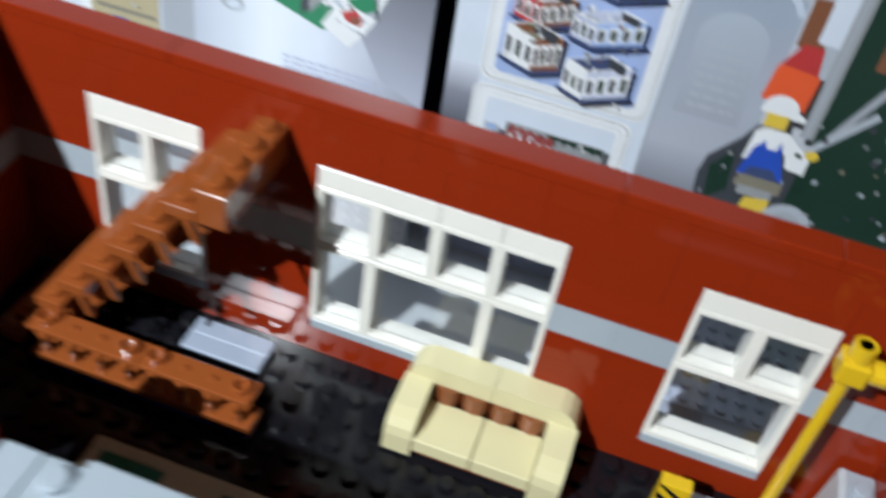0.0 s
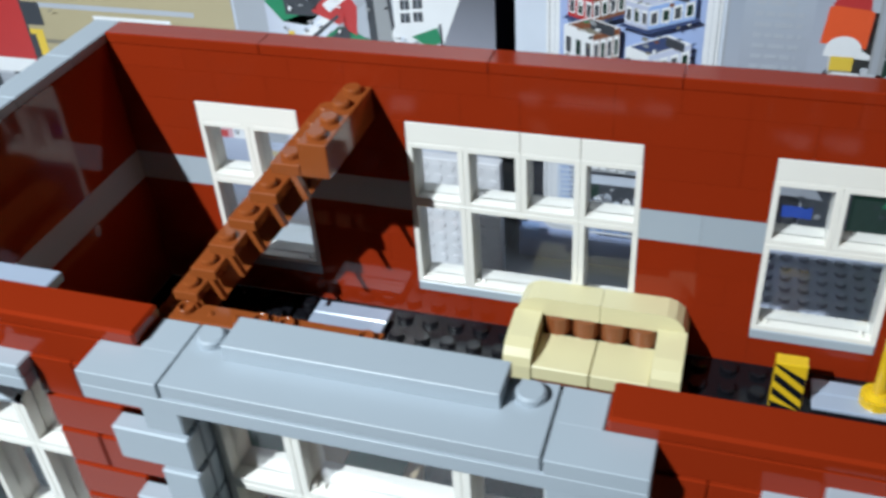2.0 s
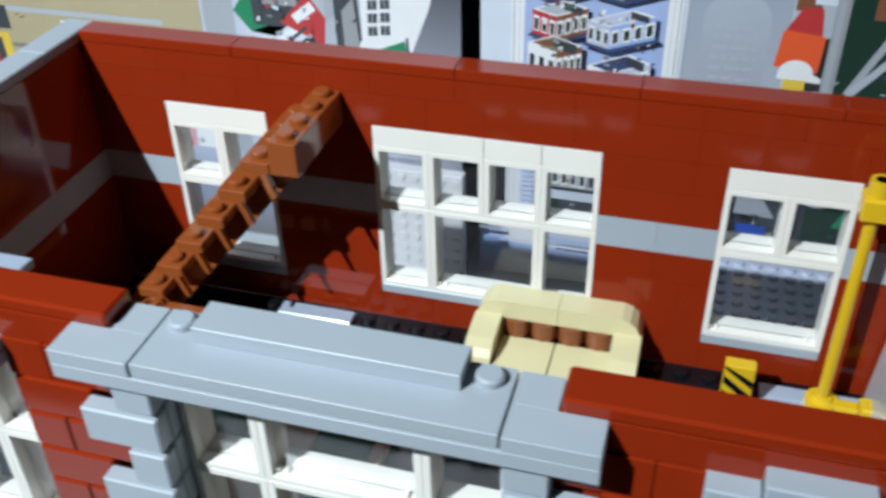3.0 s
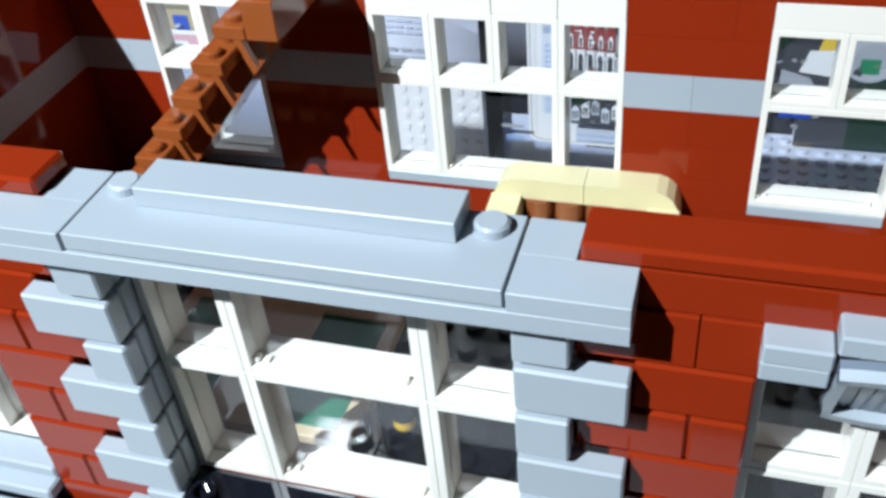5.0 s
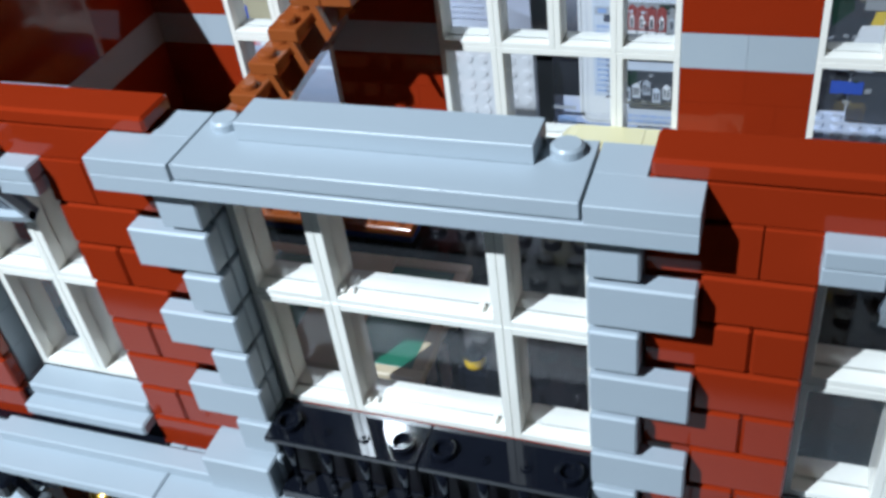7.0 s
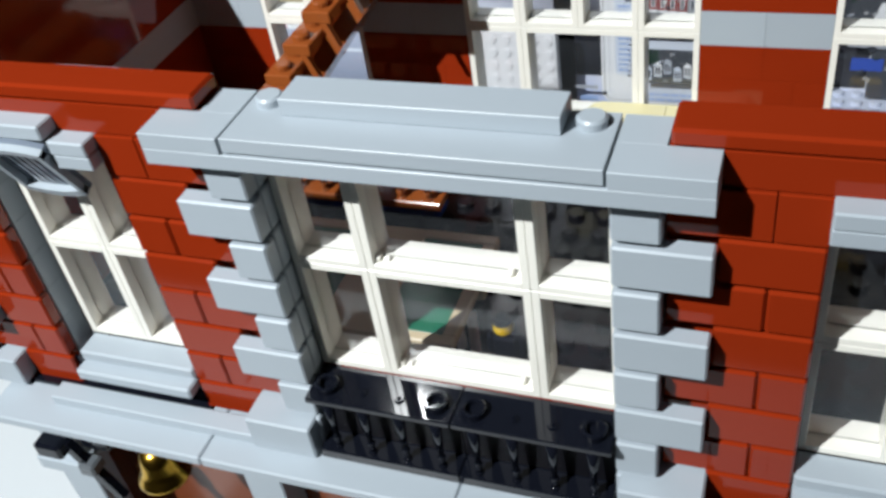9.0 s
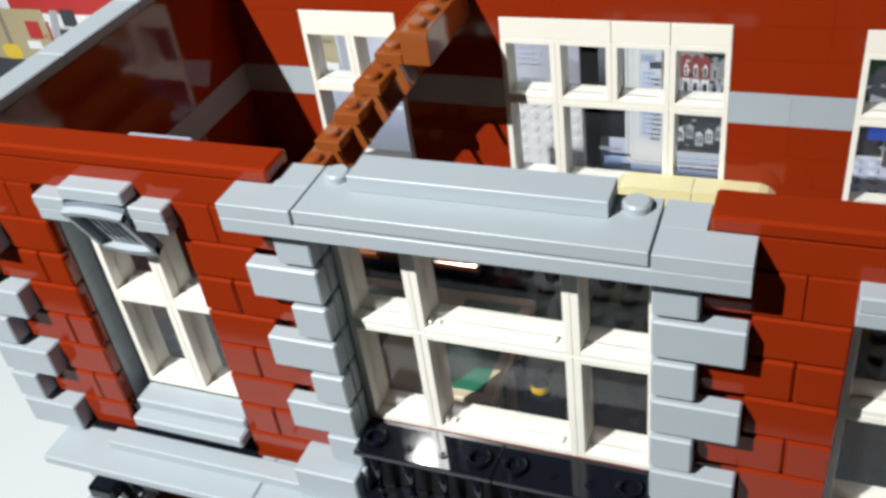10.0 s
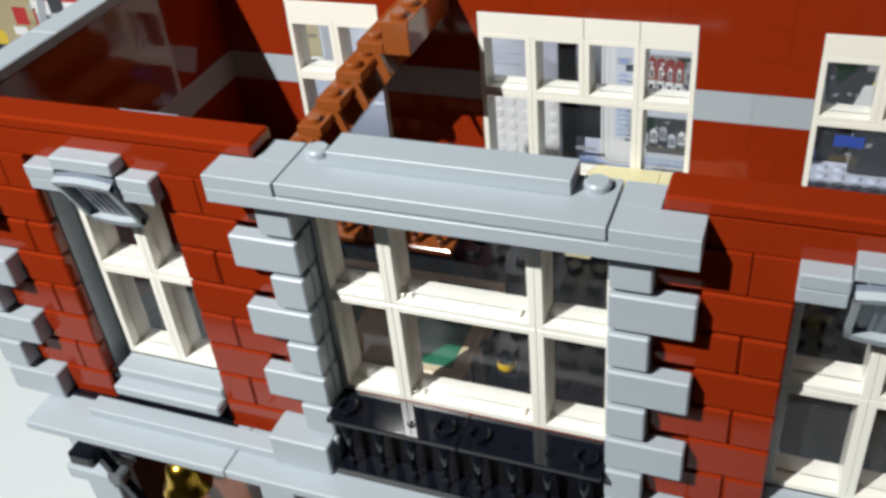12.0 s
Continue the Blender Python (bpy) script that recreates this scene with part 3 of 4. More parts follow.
for k in range(4):
    z = -2.95 + .62 * k
    lo, hi = [(8.87, z + .75), (8.87, z + 1.07), (9.83, z + .32), (9.83, z)], (-2.19, -.22)
    part("stripe", prism_y(bmesh.new(), [(x, min(max(zz, hi[0]), hi[1])) for x, zz in lo], 11.786, 11.81), BLACK, post, "black stripe")

pole = thing("fire_pole", "yellow toy fire pole with clips at both ends", "pole")
PX, PY = 12.2, 12.7
part("rod", disc_bm(bmesh.new(), PX, PY, -1.2, .2, 9.0, 14), YELLOW, pole, smooth=False)
bm = disc_bm(bmesh.new(), PX, PY, -1.19, .55, .32, 18)
disc_bm(bm, PX, PY, -.9, .42, .2, 16, r2=.3)
part("base_ring", bm, YELLOW, pole)
bm = boxes((PX + .3, PX + 1.2, PY - .35, PY + .15, -1.18, -.85), (PX + 1.2, PX + 1.9, PY - .45, PY + .25, -1.18, -.7), bevel=.06)
part("base_clip", bm, YELLOW, pole)
bm = boxes((PX - .42, PX + .42, PY - .42, PY + .42, 6.5, 7.3), bevel=.08)
disc_bm(bm, PX, PY, 7.3, .34, .5, 16)
part("top_clamp", bm, YELLOW, pole)
arm = part("top_arm", disc_bm(bmesh.new(), PX + .3, PY, 6.95, .28, 2.3, 14, axis="x"), YELLOW, pole)
part("arm_socket", disc_bm(bmesh.new(), PX + .42, PY, 6.95, .36, .5, 14, axis="x"), YELLOW, arm)
pole.location = (0, 0, -.86 * S)

locker = thing("locker", "pale grey studded cabinet with a milky side panel", "cabinet")
cabinet = part("body", prism_y(bmesh.new(), [(13.95, -2.2), (14.12, 1.0), (14.97, 1.0), (14.97, -2.2)], 9.4, 13.7), LOCKER, locker)
for j in range(4):
    part("stud", stud_bm(bmesh.new(), 14.55, 10.0 + j, 1.0, 16), LOCKER, cabinet)
part("side_panel", prism_y(bmesh.new(), [(13.72, -2.2), (13.9, .9), (14.0, 1.02), (14.1, 1.02), (13.94, -2.2)], 9.38, 13.72), LOCKERSIDE, locker, "milky side panel")

# ---- table tennis table and seated doll ----
ping = thing("table_tennis_table", "dark green table tennis table with tan edges", "table")
part("playing_surface", boxes((-7.15, -5.11, 2.3, 6.25, -.76, -.42), bevel=.02), GREEN, ping)
part("playing_surface", boxes((-3.24, -1.35, 2.3, 6.25, -.76, -.42), bevel=.02), GREEN, ping)
part("net_base", boxes((-5.1, -3.25, 2.0, 6.65, -.76, -.4), bevel=.03), DESKTAN, ping, "tan middle board")
for x0, x1 in ((-7.55, -5.11), (-3.24, -.95)):
    part("edge", boxes((x0, x1, 6.26, 6.65, -.76, -.38), bevel=.03), DESKTAN, ping, "tan edge")
    part("edge", boxes((x0, x1, 1.95, 2.29, -.76, -.38), bevel=.03), DESKTAN, ping, "tan edge")
part("edge", boxes((-1.34, -.95, 2.3, 6.25, -.76, -.38), bevel=.03), DESKTAN, ping, "tan edge")
part("edge", boxes((-7.55, -7.16, 2.3, 6.25, -.76, -.38), bevel=.03), DESKTAN, ping, "tan edge")
for x in (-7.2, -1.8):
    for y in (2.3, 5.6):
        part("leg", boxes((x, x + .5, y, y + .5, -2.21, -.76), bevel=.04), DESKTAN, ping)
for x in (-1.4, -.95):
    part("leg", disc_bm(bmesh.new(), x, 3.58, -2.21, .15, 1.44, 14), PANELWHITE, ping, "glossy pale leg")
bm = boxes((-.1, .6, 2.75, 3.35, -2.21, -.72), (-.3, -.1, 2.85, 3.2, -1.5, -.8), (.6, .8, 2.85, 3.2, -1.5, -.8), bevel=.08)
disc_bm(bm, .18, 3.05, -.68, .24, .08, 16, r2=.28)
disc_bm(bm, .18, 3.05, -.6, .28, .26, 16)
disc_bm(bm, .13, 3.1, -.34, .27, .06, 16)
disc_bm(bm, .13, 3.1, -.28, .27, .08, 16, r2=.16)
for f in bm.faces:
    f.material_index = 1 if -.7 * S < f.calc_center_median().z < -.345 * S else 0
tagged(part("toy_doll", bm, [BLACK, YELLOW]), "small plain toy doll in black", "doll")

# ---- things behind the building ----
def loose_plate(x, y, w, d, z, label):
    o = tagged(part("studded_plate", stud_plate(w, d), PLATE), label, "plate", "loose plates behind")
    o.location = (x * S, y * S, z * S)
    o2 = part("block", boxes((.5, w - .5, .5, d - .5, -18 - z, -.42), bevel=.05), PLATE, o)
    return o


loose_plate(3, 28, 19, 11, -13.9, "pale studded plate behind the rear wall")

panel = tagged(part("white_board", boxes((-17.4, -6.8, 36, 36.8, -18.38, -9.3), bevel=.05), PANELWHITE), "white studded board standing behind the rear wall", "board")
for i in range(12):
    bm = bmesh.new()
    for j in range(10):
        disc_bm(bm, -17.05 + .89 * i, 36, -9.8 - .89 * j, .27, -.09, 12, axis="y", r2=.25)
    part("stud_column", bm, PANELWHITE, panel)


# ---- printed cartons ----
YC = 39.0


def carton(name, x0, x1, label):
    c = thing(name, label, "box", "printed cartons")
    part("shell", boxes((x0, x1, YC, YC + 9, -18.38, 27), bevel=.15), CARTON, c)
    for x in (x0, x1):
        part("edge", boxes((x - .02, x + .02, YC + .15, YC + 9, -18.3, 26.9), bevel=0), CARTON_EDGE, c, "dark side of the carton")
    return c


_layer = {}


def printed(c, rows, dx=0.0, dz=0.0, joined=False):
    """Flat printed shapes on the carton: colour and an outline in x and z."""
    small = {}
    for col, *pts in rows:
        if len(pts) == 4 and not isinstance(pts[0], tuple):
            x0, x1, z0, z1 = pts
            pts = [(x0, z0), (x1, z0), (x1, z1), (x0, z1)]
        _layer[c.name] = _layer.get(c.name, 0) + 1
        y = YC - .0015 * _layer[c.name] - .01
        bm = small.setdefault(col, bmesh.new()) if joined else bmesh.new()
        prism_y(bm, [(x + dx, z + dz) for x, z in pts], y, y + .001)
        if not joined:
            part("print", bm, INK[col], c)
    for col, bm in small.items():
        tagged(part("fine_print", bm, INK[col], c), kind="stuff")


def round_rect(x0, x1, z0, z1, r, n=5):
    out = []
    for cx, cz, a0 in ((x1 - r, z1 - r, 0), (x0 + r, z1 - r, 90), (x0 + r, z0 + r, 180), (x1 - r, z0 + r, 270)):
        for k in range(n + 1):
            a = radians(a0 + 90 * k / n)
            out.append((cx + r * math.cos(a), cz + r * math.sin(a)))
    return out


left = carton("carton", -61.5, -7.6, "large carton printed with toy buildings and a truck")
right = carton("carton", -6.4, 34, "large carton printed with stacked toy storeys")
# left carton: tan house, truck, station
printed(left, [
    ("tan", -42, -25.6, -16, 8), ("tan", -62, -55, -16, 8), ("pale", -55, -51, -16, 8), ("grey", -25.6, -25.4, -16, 8),
    ("white", -37, -30.6, 1.6, 2.5), ("dark", -37, -30.6, 1.35, 1.6), ("mist", -41.5, -28.5, -.55, -.2),
    ("white", -36.4, -30.4, -9.5, -.9), ("mist", -35.6, -33.9, -9.5, -1.7), ("pale", -33, -31.2, -9.5, -1.7), ("dark", -33.8, -33.2, -9.5, -1.7),
    ("shade", -41.8, -36.6, -3.2, -2.9), ("shade", -30, -25.8, -2.8, -2.5), ("shade", -41.8, -36.6, -6.4, -6.1), ("shade", -30, -25.8, -6.0, -5.7),
    ("shade", -38.6, -36.8, -16, -3.2), ("dark", -42.6, -40.6, -1.9, -.2), ("yellow", -42.2, -40.9, -4.4, -2.2), ("dark", -42.2, -41.6, -4.4, -2.6),
    ("dark", -44.6, -42, -16, 8), ("grey", -43.4, -42.6, -16, 0), ("red", -54, -42.2, -4.9, 6), ("white", -54, -42.4, -5.7, -4.6), ("dark", -50.2, -44.6, -9.6, -5.9),
    ("silver", -46, -44.4, -9.6, -5.9), ("pale", -53, -43.8, -10.8, -9.4), ("white", -53, -43.8, -11.4, -10.9), ("pale", -53, -43.8, -12.6, -11.6),
    ("red", -54, -43, -17, -13), ("dark", *round_rect(-49, -45.6, -16.6, -13.2, 1.6)), ("pale", *round_rect(-48.2, -46.4, -15.8, -14, .85)),
    ("yellow", -41, -38.8, -10.6, -8.6), ("blue", -28.9, -27.8, -7.8, -6.4), ("red", -52.4, -50.8, -8.4, -5.4), ("white", -50.6, -49, -9.6, -7.2),
], .55, -1.9)
printed(left, [
    ("tan", -58.5, -51, -8.6, -4.3), ("shade", -55.6, -55.2, -8.4, -4.3), ("red", -53.1, -51.7, -6.8, -5.3), ("white", -53.6, -52.2, -7.7, -7.0),
    ("dark", -59, -54.2, -10.8, -8.7), ("yellow", *round_rect(-56.5, -54.6, -8.7, -7.4, .5)), ("silver", (-51, -8.6), (-50.4, -8.6), (-49.4, -4.3), (-50.2, -4.3)),
    ("dark", -49.2, -47.8, -5.6, -4.2), ("orange", -58.4, -57.2, -7.8, -6.6),
], .55, -1.9)
# left carton: picture of the station on a pale panel, with lines of small print
def arc(x, z, rx, rz, a0=0, a1=180, step=15):
    return [(x + rx * math.cos(radians(a)), z + rz * math.sin(radians(a))) for a in range(a0, a1 + 1, step)]


printed(left, [
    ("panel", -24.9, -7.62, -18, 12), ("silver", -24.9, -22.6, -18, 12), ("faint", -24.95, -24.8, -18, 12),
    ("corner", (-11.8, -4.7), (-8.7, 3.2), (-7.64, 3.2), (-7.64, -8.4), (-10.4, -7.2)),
    # ground, hall with two arches
    ("green", (-22.6, -.9), (-21.6, .5), (-20.6, .3), (-18.4, -3.6), (-14.2, -5.0), (-11.8, -3.2), (-11.4, -1.4), (-15, -.4), (-20, -1.6), (-21.5, -2.2)),
    ("mist", (-21.6, .2), (-21.2, 6), (-10.2, 7), (-10.9, -1.5), (-13.6, -3.4), (-16, -2.9)),
    ("grey", (-21.4, 3.0), (-21.0, 6), (-14, 6.4), (-14, 3.6), (-17.5, 2.4)), ("silver", (-16.3, -1.1), (-16.4, 3.5), (-14.9, 3.9), (-14.7, 1.4), (-15.4, -.4)),
    ("dark", *arc(-19.5, -.2, 1.8, 2.3), (-21.2, -1.7), (-18.0, -1.7)), ("grey", *arc(-19.3, -.3, 1.2, 1.6)),
    ("dark", (-15.6, -4.4), (-15.7, .4), (-15.0, 1.9), (-14.2, 1.6), (-13.9, -2.8)), ("grey", (-15.1, -4.2), (-15.2, -.3), (-14.4, .6), (-14.1, -2.9)),
    # truck with a silver ladder
    ("pale", (-22.0, -4.2), (-21.2, -5.0), (-17.2, -1.9), (-16.4, -1.1), (-17.4, -.3)), ("white", (-21.4, -3.9), (-20.9, -4.4), (-17.4, -1.6), (-17.9, -1.1)),
    ("red", (-19.4, -1.4), (-17.4, .6), (-16.3, -.9), (-16.5, -2.8), (-17.6, -2.2)), ("dark", (-20.9, -4.1), (-17.7, -1.5), (-17.55, -1.65), (-20.7, -4.3)),
    ("white", (-18.6, -.9), (-17.3, .1), (-16.9, -.4), (-18.2, -1.4)), ("red", *arc(-21.7, -4.4, .75, .6, 0, 345)), ("pale", *arc(-21.55, -4.5, .45, .35, 0, 345)),
    ("mist", *arc(-20.0, -4.9, .8, .55, 0, 345)), ("pale", *arc(-19.9, -5.0, .45, .3, 0, 345)), ("yellow", -21.2, -20.8, -3.2, -2.8), ("dark", (-18.8, -3.4), (-17.2, -2.2), (-16.9, -2.9), (-18.4, -4.1)),
    # white wing with a grid of windows, blank wall and forecourt
    ("white", (-13.95, -2.7), (-13.9, 6.5), (-10.7, 7), (-10.95, -1.6), (-11.9, -2.9)), ("white", (-10.95, -1.6), (-10.7, 7), (-8.2, 7), (-8.9, 2.6), (-9.6, .2), (-11.1, -3.6)),
    ("white", (-14.3, -4.6), (-13.2, -2.7), (-10.9, -3.4), (-11.75, -4.75), (-12.5, -5.65)), ("red", (-13.1, -3.5), (-12.3, -3.1), (-11.7, -3.6), (-11.9, -4.1), (-12.7, -4.0)), ("brown", (-12.6, -3.8), (-12.1, -3.5), (-11.9, -3.9), (-12.3, -4.1)),
    ("green", (-12.9, -2.6), (-11.2, -1.9), (-11.0, -2.8), (-11.6, -3.2)), ("white", *arc(-13.6, -2.6, .55, .7, 0, 345)), ("dark", (-11.1, -1.7), (-10.95, -1.65), (-10.85, -3.3), (-11.0, -3.5)),
])
for row in range(5):
    for col in range(2):
        x, z = -13.5 + .82 * col + .02 * row, -1.75 + .84 * row + .12 * col
        printed(left, [("dark", (x, z), (x + .6, z + .06), (x + .6, z + .66), (x, z + .6)), ("mist", (x + .26, z + .03), (x + .32, z + .04), (x + .32, z + .62), (x + .26, z + .61))], joined=True)
rng = random.Random(7)


def printed_lines(c, ink_name, x0, x1, z0, z1, n, word=.5):
    """Lines of small print too small to read, as plain bars."""
    rows = []
    for k in range(n):
        z = z1 - (z1 - z0) * (k + .5) / n
        x, end = x0, x1 - rng.uniform(0, .25) * (x1 - x0)
        h = (z1 - z0) / n * .22
        while x < end:
            w = min(end - x, word * rng.uniform(.5, 1.6))
            rows.append((ink_name, x, x + w, z - h, z + h))
            x += w + word * .25
    printed(c, rows, joined=True)


printed(left, [("white", -40.5, -25.0, -18, -9.3), ("pink", -29.6, -26.8, -13.2, -9.6), ("white", -28.6, -27.6, -12.6, -10.1), ("red", -28.2, -27.2, -11.4, -10.6), ("skirt_shade", -31.0, -17.6, -18, -11.2), ("pale", -25.5, -20.5, -12.75, -12.5), ("tan", -24.4, -23.2, -12.4, -11.9)])
printed_lines(left, "lilac", -16.6, -10.0, -8.7, -7.2, 4, .7)
printed_lines(left, "silver", -16.0, -9.4, -12.6, -9.4, 6, .9)


def printed_specks(c, x0, x1, z0, z1, cols, n, size=1.0):
    """Small printed marks: fittings and trim in the pictures."""
    rows = []
    for _ in range(n):
        px, pz = rng.uniform(x0, x1), rng.uniform(z0, z1)
        a, b, k = size * rng.uniform(.1, .42), size * rng.uniform(.08, .34), rng.uniform(-.4, .4)
        rows.append((rng.choice(cols), (px, pz), (px + a, pz + k * a), (px + a + .06, pz + k * a + b), (px + .06, pz + b)))
    printed(c, rows, joined=True)


printed_specks(left, -21.4, -16.6, -3.6, 3, ("white", "dark", "silver", "red", "grey", "pale"), 34)
printed_specks(left, -16, -14, -4.4, 3.5, ("dark", "white", "grey", "mist"), 12)
printed_specks(left, -13.6, -11.8, -4.6, -2.9, ("pale", "mist", "silver"), 8)
printed_specks(left, -53.4, -42.5, -14, -6.8, ("dark", "white", "mist", "grey"), 22)
printed_specks(left, -41.4, -25.6, -11, 5, ("shade", "mist", "shade"), 14)

# right carton: dark margin, two framed pictures, pale arched column, plain toy doll shapes
def framed(x0, x1, z0, z1, r):
    for name, g in (("white", 0), ("grey", .16), ("white", .22), ("mist", .5), ("white", .53)):
        printed(right, [(name, *round_rect(x0 + g, x1 - g, z0 + g, z1 - g, r - g * .5))])


printed(right, [
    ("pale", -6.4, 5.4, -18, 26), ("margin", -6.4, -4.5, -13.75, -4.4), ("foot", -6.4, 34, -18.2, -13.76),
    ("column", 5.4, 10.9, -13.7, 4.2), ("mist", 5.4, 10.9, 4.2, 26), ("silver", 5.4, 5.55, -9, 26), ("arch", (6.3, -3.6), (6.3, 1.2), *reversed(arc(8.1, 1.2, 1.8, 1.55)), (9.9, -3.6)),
    ("faint", *arc(8.1, 2.6, 3.0, 2.6, 20, 160), *reversed(arc(8.1, 2.5, 2.7, 2.3, 20, 160))),
    ("silver", 5.5, 8.2, -9.35, -8.9), ("pale", 6.6, 8.0, -9.3, -9.0),
])
printed_lines(right, "mist", 6.9, 9.5, -3.2, 1.1, 7, .6)
framed(-4.55, 5.2, -5.0, 24, .7)
framed(-4.7, 4.7, -15.6, -5.25, .7)
printed(right, [("backdrop", *round_rect(-3.75, 4.35, -4.3, 20, .35)), ("pale", *round_rect(-3.8, 3.9, -13.6, -6.05, .25)), ("faint", -1.7, 3.8, -15.4, -13.65)])
for k in range(4):
    printed(right, [("navy", (1.4 + .35 * k, -4.1 + .45 * k), (3.9, -3.0 + .42 * k), (3.95, -3.12 + .42 * k), (1.5 + .35 * k, -4.2 + .45 * k))])


def printed_house(x, z, w, d, h, a, b, wall, side, inside):
    """A small printed toy storey without its roof, seen from a corner above."""
    L, F, R, B = (x, z + a), (x + w, z), (x + w + d, z + b), (x + d, z + a + b)

    def up(p, k):
        return (p[0], p[1] + k)

    def mid(p, q, f, k=0.0):
        return (p[0] + (q[0] - p[0]) * f, p[1] + (q[1] - p[1]) * f + k)
    core = ((L[0] + R[0]) / 2, (F[1] + B[1]) / 2 + h)
    ring = [up(p, h) for p in (L, F, R, B)]
    printed(right, [("navy", (L[0] - .3, L[1] - .15), (F[0], F[1] - .25), (R[0] + .35, R[1] - .1), up(R, .2), up(F, .1), up(L, .1)),
                    (wall, L, F, up(F, h), up(L, h)), (side, F, R, up(R, h), up(F, h)), ("white", *ring), (inside, *[mid(core, p, .84) for p in ring]),
                    ("dark", mid(core, ring[3], .8), mid(core, ring[2], .8), mid(core, ring[2], .8, -.3 * h), mid(core, ring[3], .8, -.3 * h))])
    panes = []
    for p, q, n in ((L, F, 3), (F, R, 4)):
        for k in range(n):
            f0, f1 = (k + .25) / n, (k + .75) / n
            panes.extend([("white", mid(p, q, f0 - .04, h * .16), mid(p, q, f1 + .04, h * .16), mid(p, q, f1 + .04, h * .8), mid(p, q, f0 - .04, h * .8)),
                            ("deep" if k % 2 else "dark", mid(p, q, f0, h * .22), mid(p, q, f1, h * .22), mid(p, q, f1, h * .68), mid(p, q, f0, h * .68))])
    printed(right, panes, joined=True)
    printed_specks(right, L[0] + .4 * w, R[0] - .3 * d, F[1] + h, B[1] + h - .1, ("dark", "white", "brown", "grey", "shade", "green"), 10, .8)
    printed_specks(right, L[0], R[0] - .3, F[1] + .1, F[1] + h, ("dark", "white", wall, "shade"), 8, .6)


for z in (11.2, 7.9, 4.7):
    printed_house(-3.1, z, 1.3, 1.7, 1.3, .3, .6, "red", "brown", "shade")
    printed_house(.4, z + .2, 1.3, 2.1, 1.4, .3, .7, "grey", "dark", "grey")
for row in ((-3.2, 1.65, 1.5, 1.8, 1.5, .35, .6, "red", "brown", "shade"), (.5, 1.9, 1.4, 2.2, 1.6, .25, .7, "grey", "dark", "dark"), (-3.2, -.75, 1.4, 1.8, 1.45, .35, .65, "red", "brown", "mist"),
            (.0, -.95, 1.3, 2.5, 1.35, .3, .8, "lilac", "sky", "lilac"), (-3.4, -3.4, 1.7, 1.5, 2.0, .5, .5, "white", "brown", "brown"), (.15, -4.2, 1.3, 2.3, 1.75, .45, .9, "white", "lilac", "navy")):
    printed_house(*row)

# lower picture: rows of small arched house fronts, a column of print at their side
printed(right, [("grey", -2.3, 3.6, -10.4, -6.9), ("deep", .2, 3.5, -7.5, -7.0), ("lilac", 1.0, 3.5, -10.4, -9.2)])
for k in range(10):
    x = -2.2 + .57 * k
    roof, wall = ("brick", "white") if k < 5 else ("grey", "mist")
    z = -7.1 - .03 * k
    printed(right, [(roof, (x, z - 1.5), (x, z - .1), (x + .28, z + .12), (x + .54, z - .1), (x + .54, z - 1.5)), (wall, x + .05, x + .5, z - 3.1, z - 1.5),
                    ("dark", (x + .13, z - 2.9), (x + .13, z - 2.0), *reversed(arc(x + .27, z - 2.0, .14, .25, 0, 180, 45)), (x + .41, z - 2.9)),
                    (wall, (x + .14, z - 1.35), (x + .14, z - .7), (x + .27, z - .45), (x + .4, z - .7), (x + .4, z - 1.35)), ("dark", x + .2, x + .34, z - 1.3, z - .75)], joined=True)
printed_specks(right, -2.3, 3.3, -10.2, -7.0, ("white", "dark", "grey", "pale", "brown"), 40, .7)
printed(right, [("dark", -1.9, 3.6, -13.55, -11.2), ("deep", -1.9, -1.0, -12.2, -11.2)])
for k in range(9):
    x, z, wall = -1.85 + .6 * k, -13.3 + .25 * (k % 3), ("pale", "white", "mist")[k % 3]
    printed(right, [(wall, (x, z), (x, z + .8), (x + .22, z + 1.02), (x + .46, z + .8), (x + .46, z)), ("dark", x + .08, x + .19, z + .12, z + .66), ("dark", x + .27, x + .38, z + .12, z + .66), ("mist", x - .03, x + .49, z - .06, z + .04)], joined=True)
printed_specks(right, -1.9, 3.2, -13.4, -11.3, ("pale", "grey", "dark", "mist"), 26, .7)
printed_lines(right, "sky", -3.4, -2.65, -12.8, -8.2, 13, .22)
printed(right, [("mist", -3.5, -2.6, -7.6, -7.1), ("sky", -3.3, -2.8, -7.5, -7.2)])
printed_lines(right, "sky", -1.5, 1.6, -14.8, -14.1, 2, .4)
printed(right, [("sky", -5.9, -4.75, -15.9, -14.6), ("silver", -6.3, -4.75, -14.1, -13.85)])

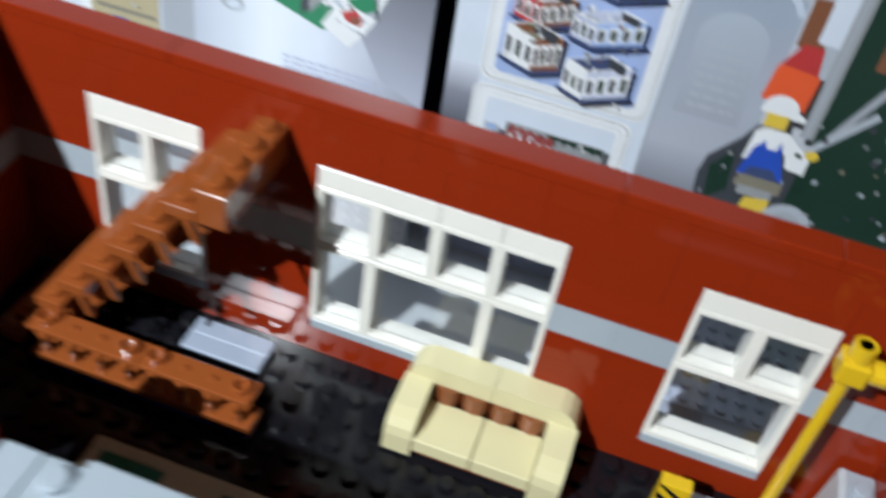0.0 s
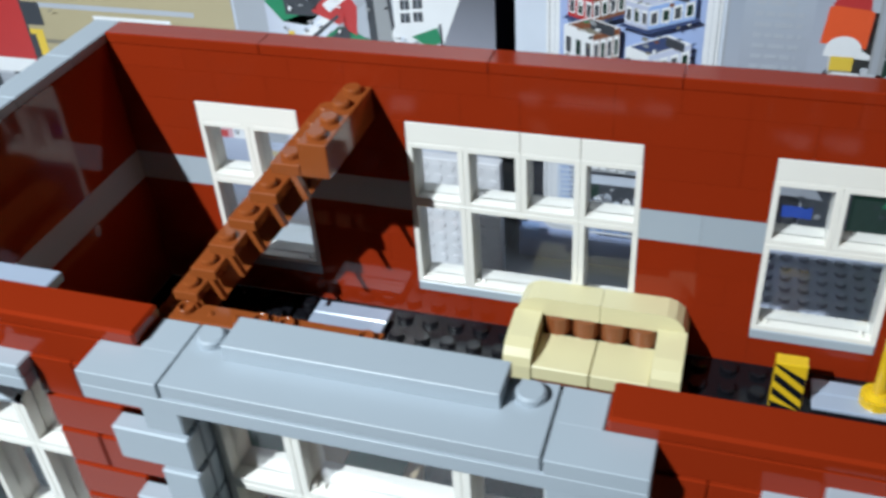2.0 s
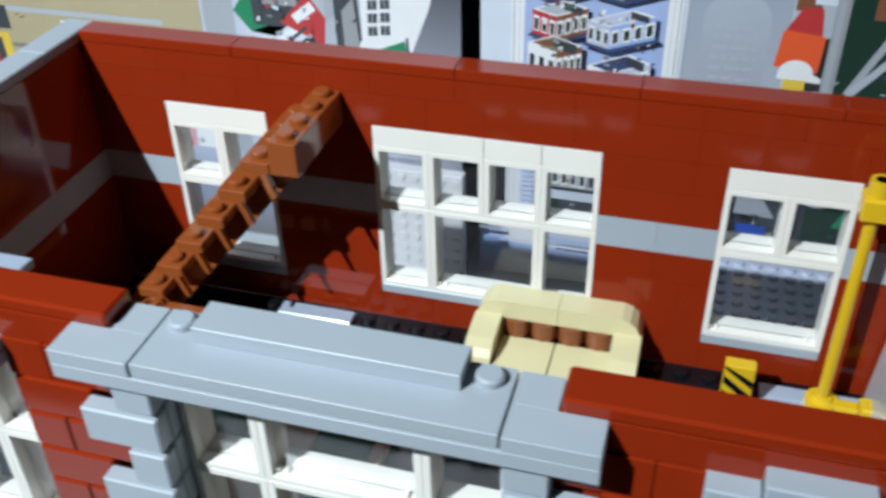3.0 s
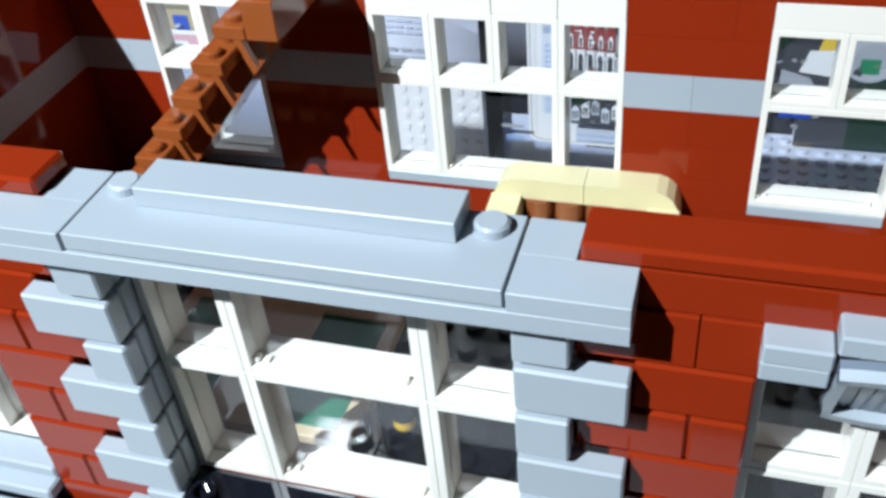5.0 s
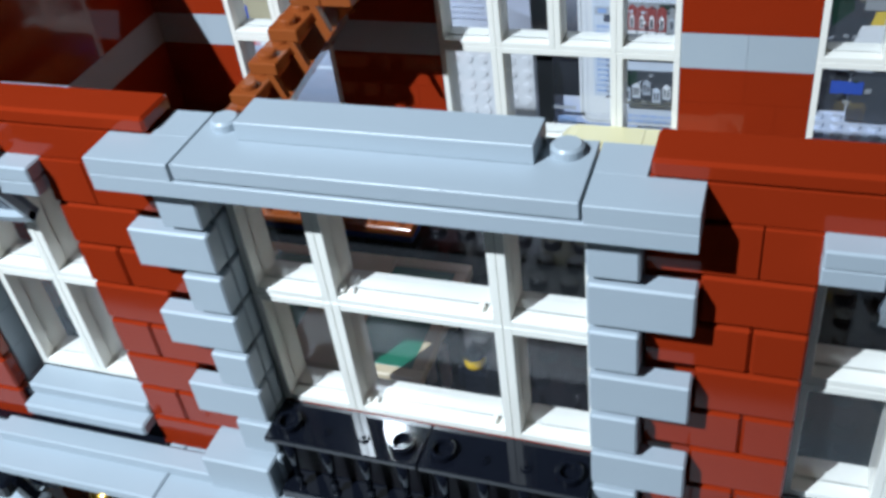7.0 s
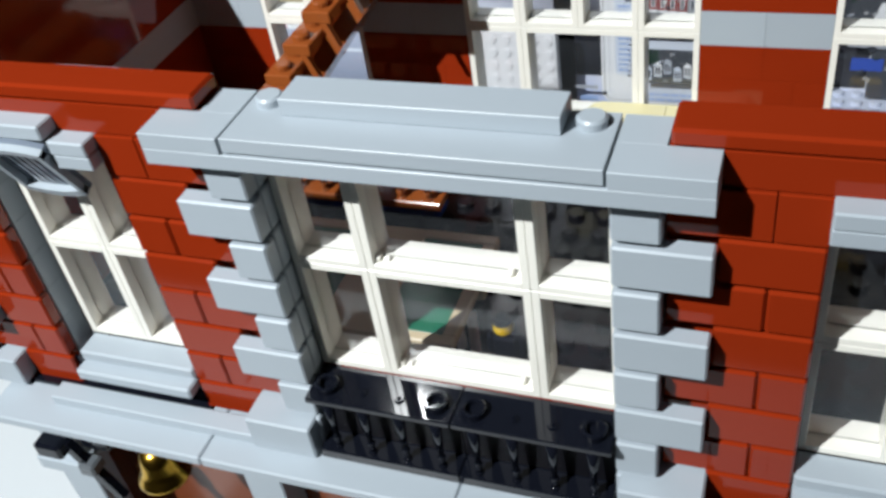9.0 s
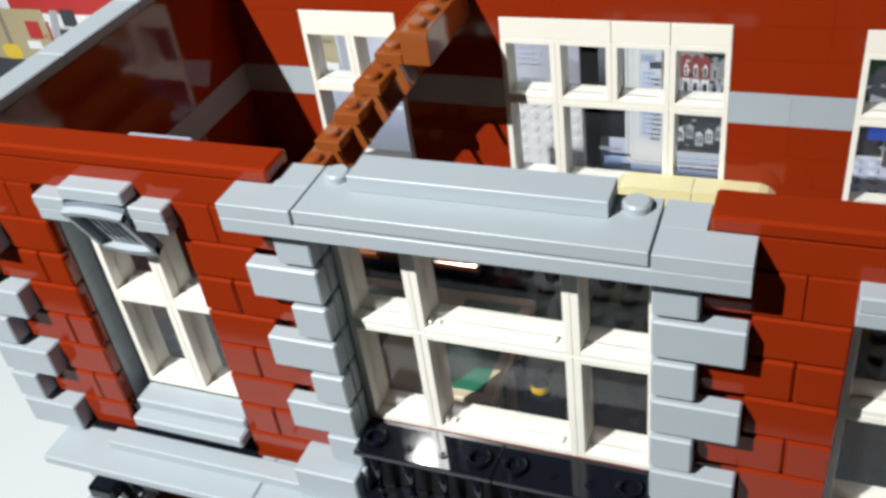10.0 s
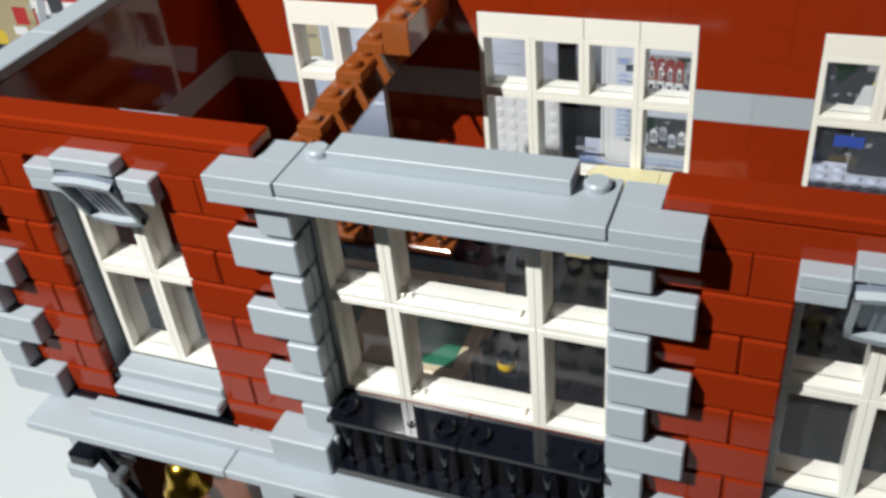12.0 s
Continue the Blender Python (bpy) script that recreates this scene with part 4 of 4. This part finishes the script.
# doll, vehicle shapes and dark street at the right of the carton
printed(right, [
    ("deep", 13.6, 34, -13.7, 26), ("dark", 10.9, 13.6, -13.7, -3.6), ("mist", 10.9, 13.6, 1.0, 26), ("brown", 10.9, 12.2, 2.4, 5.0), ("pale", 11.8, 13.0, 2.8, 10), ("grey", 12.9, 13.6, -2.4, 26), ("silver", 13.0, 13.35, -2.4, 26),
    ("silver", (13.9, -2.5), (14.3, -2.5), (17.2, 3.6), (16.8, 3.8)), ("mist", (13.4, -3.0), (13.7, -3.3), (16.2, -.2), (15.9, .1)), ("mist", 17.6, 22.6, -3, 2.2), ("brown", 14.8, 16.1, 2.2, 6),
    ("dark", (10.85, -2.2), (10.2, -3.4), (8.9, -5.0), (8.7, -6.2), (9.0, -8.9), (10.9, -9.4), (11.4, -5)), ("deep", (9.2, -5.6), (10.2, -4.2), (10.5, -6.8), (9.5, -7.8)),
    ("orange", (10.3, -.8), (10.5, 1.2), (11.4, 1.6), (12.7, 1.0), (12.6, -1.0)), ("red", (10.6, 1.3), (11.3, 2.6), (12.3, 2.6), (12.5, 1.1)),
    ("white", (10.55, -1.5), (10.6, -1.0), *reversed(arc(11.5, -1.1, .9, .75, 0, 180, 20)), (12.9, -1.35), (12.8, -1.6)), ("yellow", 10.95, 12.1, -2.45, -1.5), ("shade", 10.95, 12.1, -2.5, -2.3),
    ("white", (10.6, -4.6), (10.75, -2.7), (11.2, -2.4), (12.4, -2.4), (13.9, -3.6), (13.9, -4.6), (12.9, -4.5), (12.6, -3.6)), ("yellow", *arc(13.9, -3.3, .35, .3, 0, 345)),
    ("blue", (10.6, -5.6), (11.0, -3.7), (11.5, -3.1), (11.6, -3.6), (12.1, -3.6), (12.3, -3.0), (12.5, -3.8), (13.1, -5.4)), ("navy", (10.9, -5.6), (11.2, -4.9), (12.4, -4.8), (12.9, -5.5)),
    ("shade", 10.7, 13.2, -6.3, -5.5), ("grey", 11.0, 12.9, -6.8, -6.2), ("yellow", (11.4, -7.7), (11.6, -6.9), (12.9, -6.7), (12.9, -7.6)), ("white", (10.6, -9.0), (11.0, -7.7), (12.7, -7.6), (13.0, -8.5), (12.4, -9.2)),
    ("mist", *arc(14.1, -8.0, 1.4, 1.4, 0, 345)), ("silver", *arc(14.1, -8.0, .9, .9, 0, 345)), ("green", 13.6, 14.6, -8.9, -8.0),
    ("green", (15.2, -10.6), (16.0, -8.8), (18.2, -9.4), (21, -8.8), (23, -10.6)), ("silver", (9.6, -10.4), (9.7, -8.9), (11.2, -9.3), (12.0, -10.5)), ("blue", 9.9, 11.6, -11.9, -11.1), ("navy", 7.2, 9.0, -12.9, -12.2),
])
printed_specks(right, 8.8, 10.7, -9, -4.4, ("grey", "dark", "dark", "silver"), 14, .8)
printed_specks(right, 12.8, 20, -9, 0, ("deep", "grey", "dark", "shade", "mist"), 40)
printed_specks(right, 6, 20, -13.2, -9.6, ("deep", "grey", "dark", "shade"), 30)
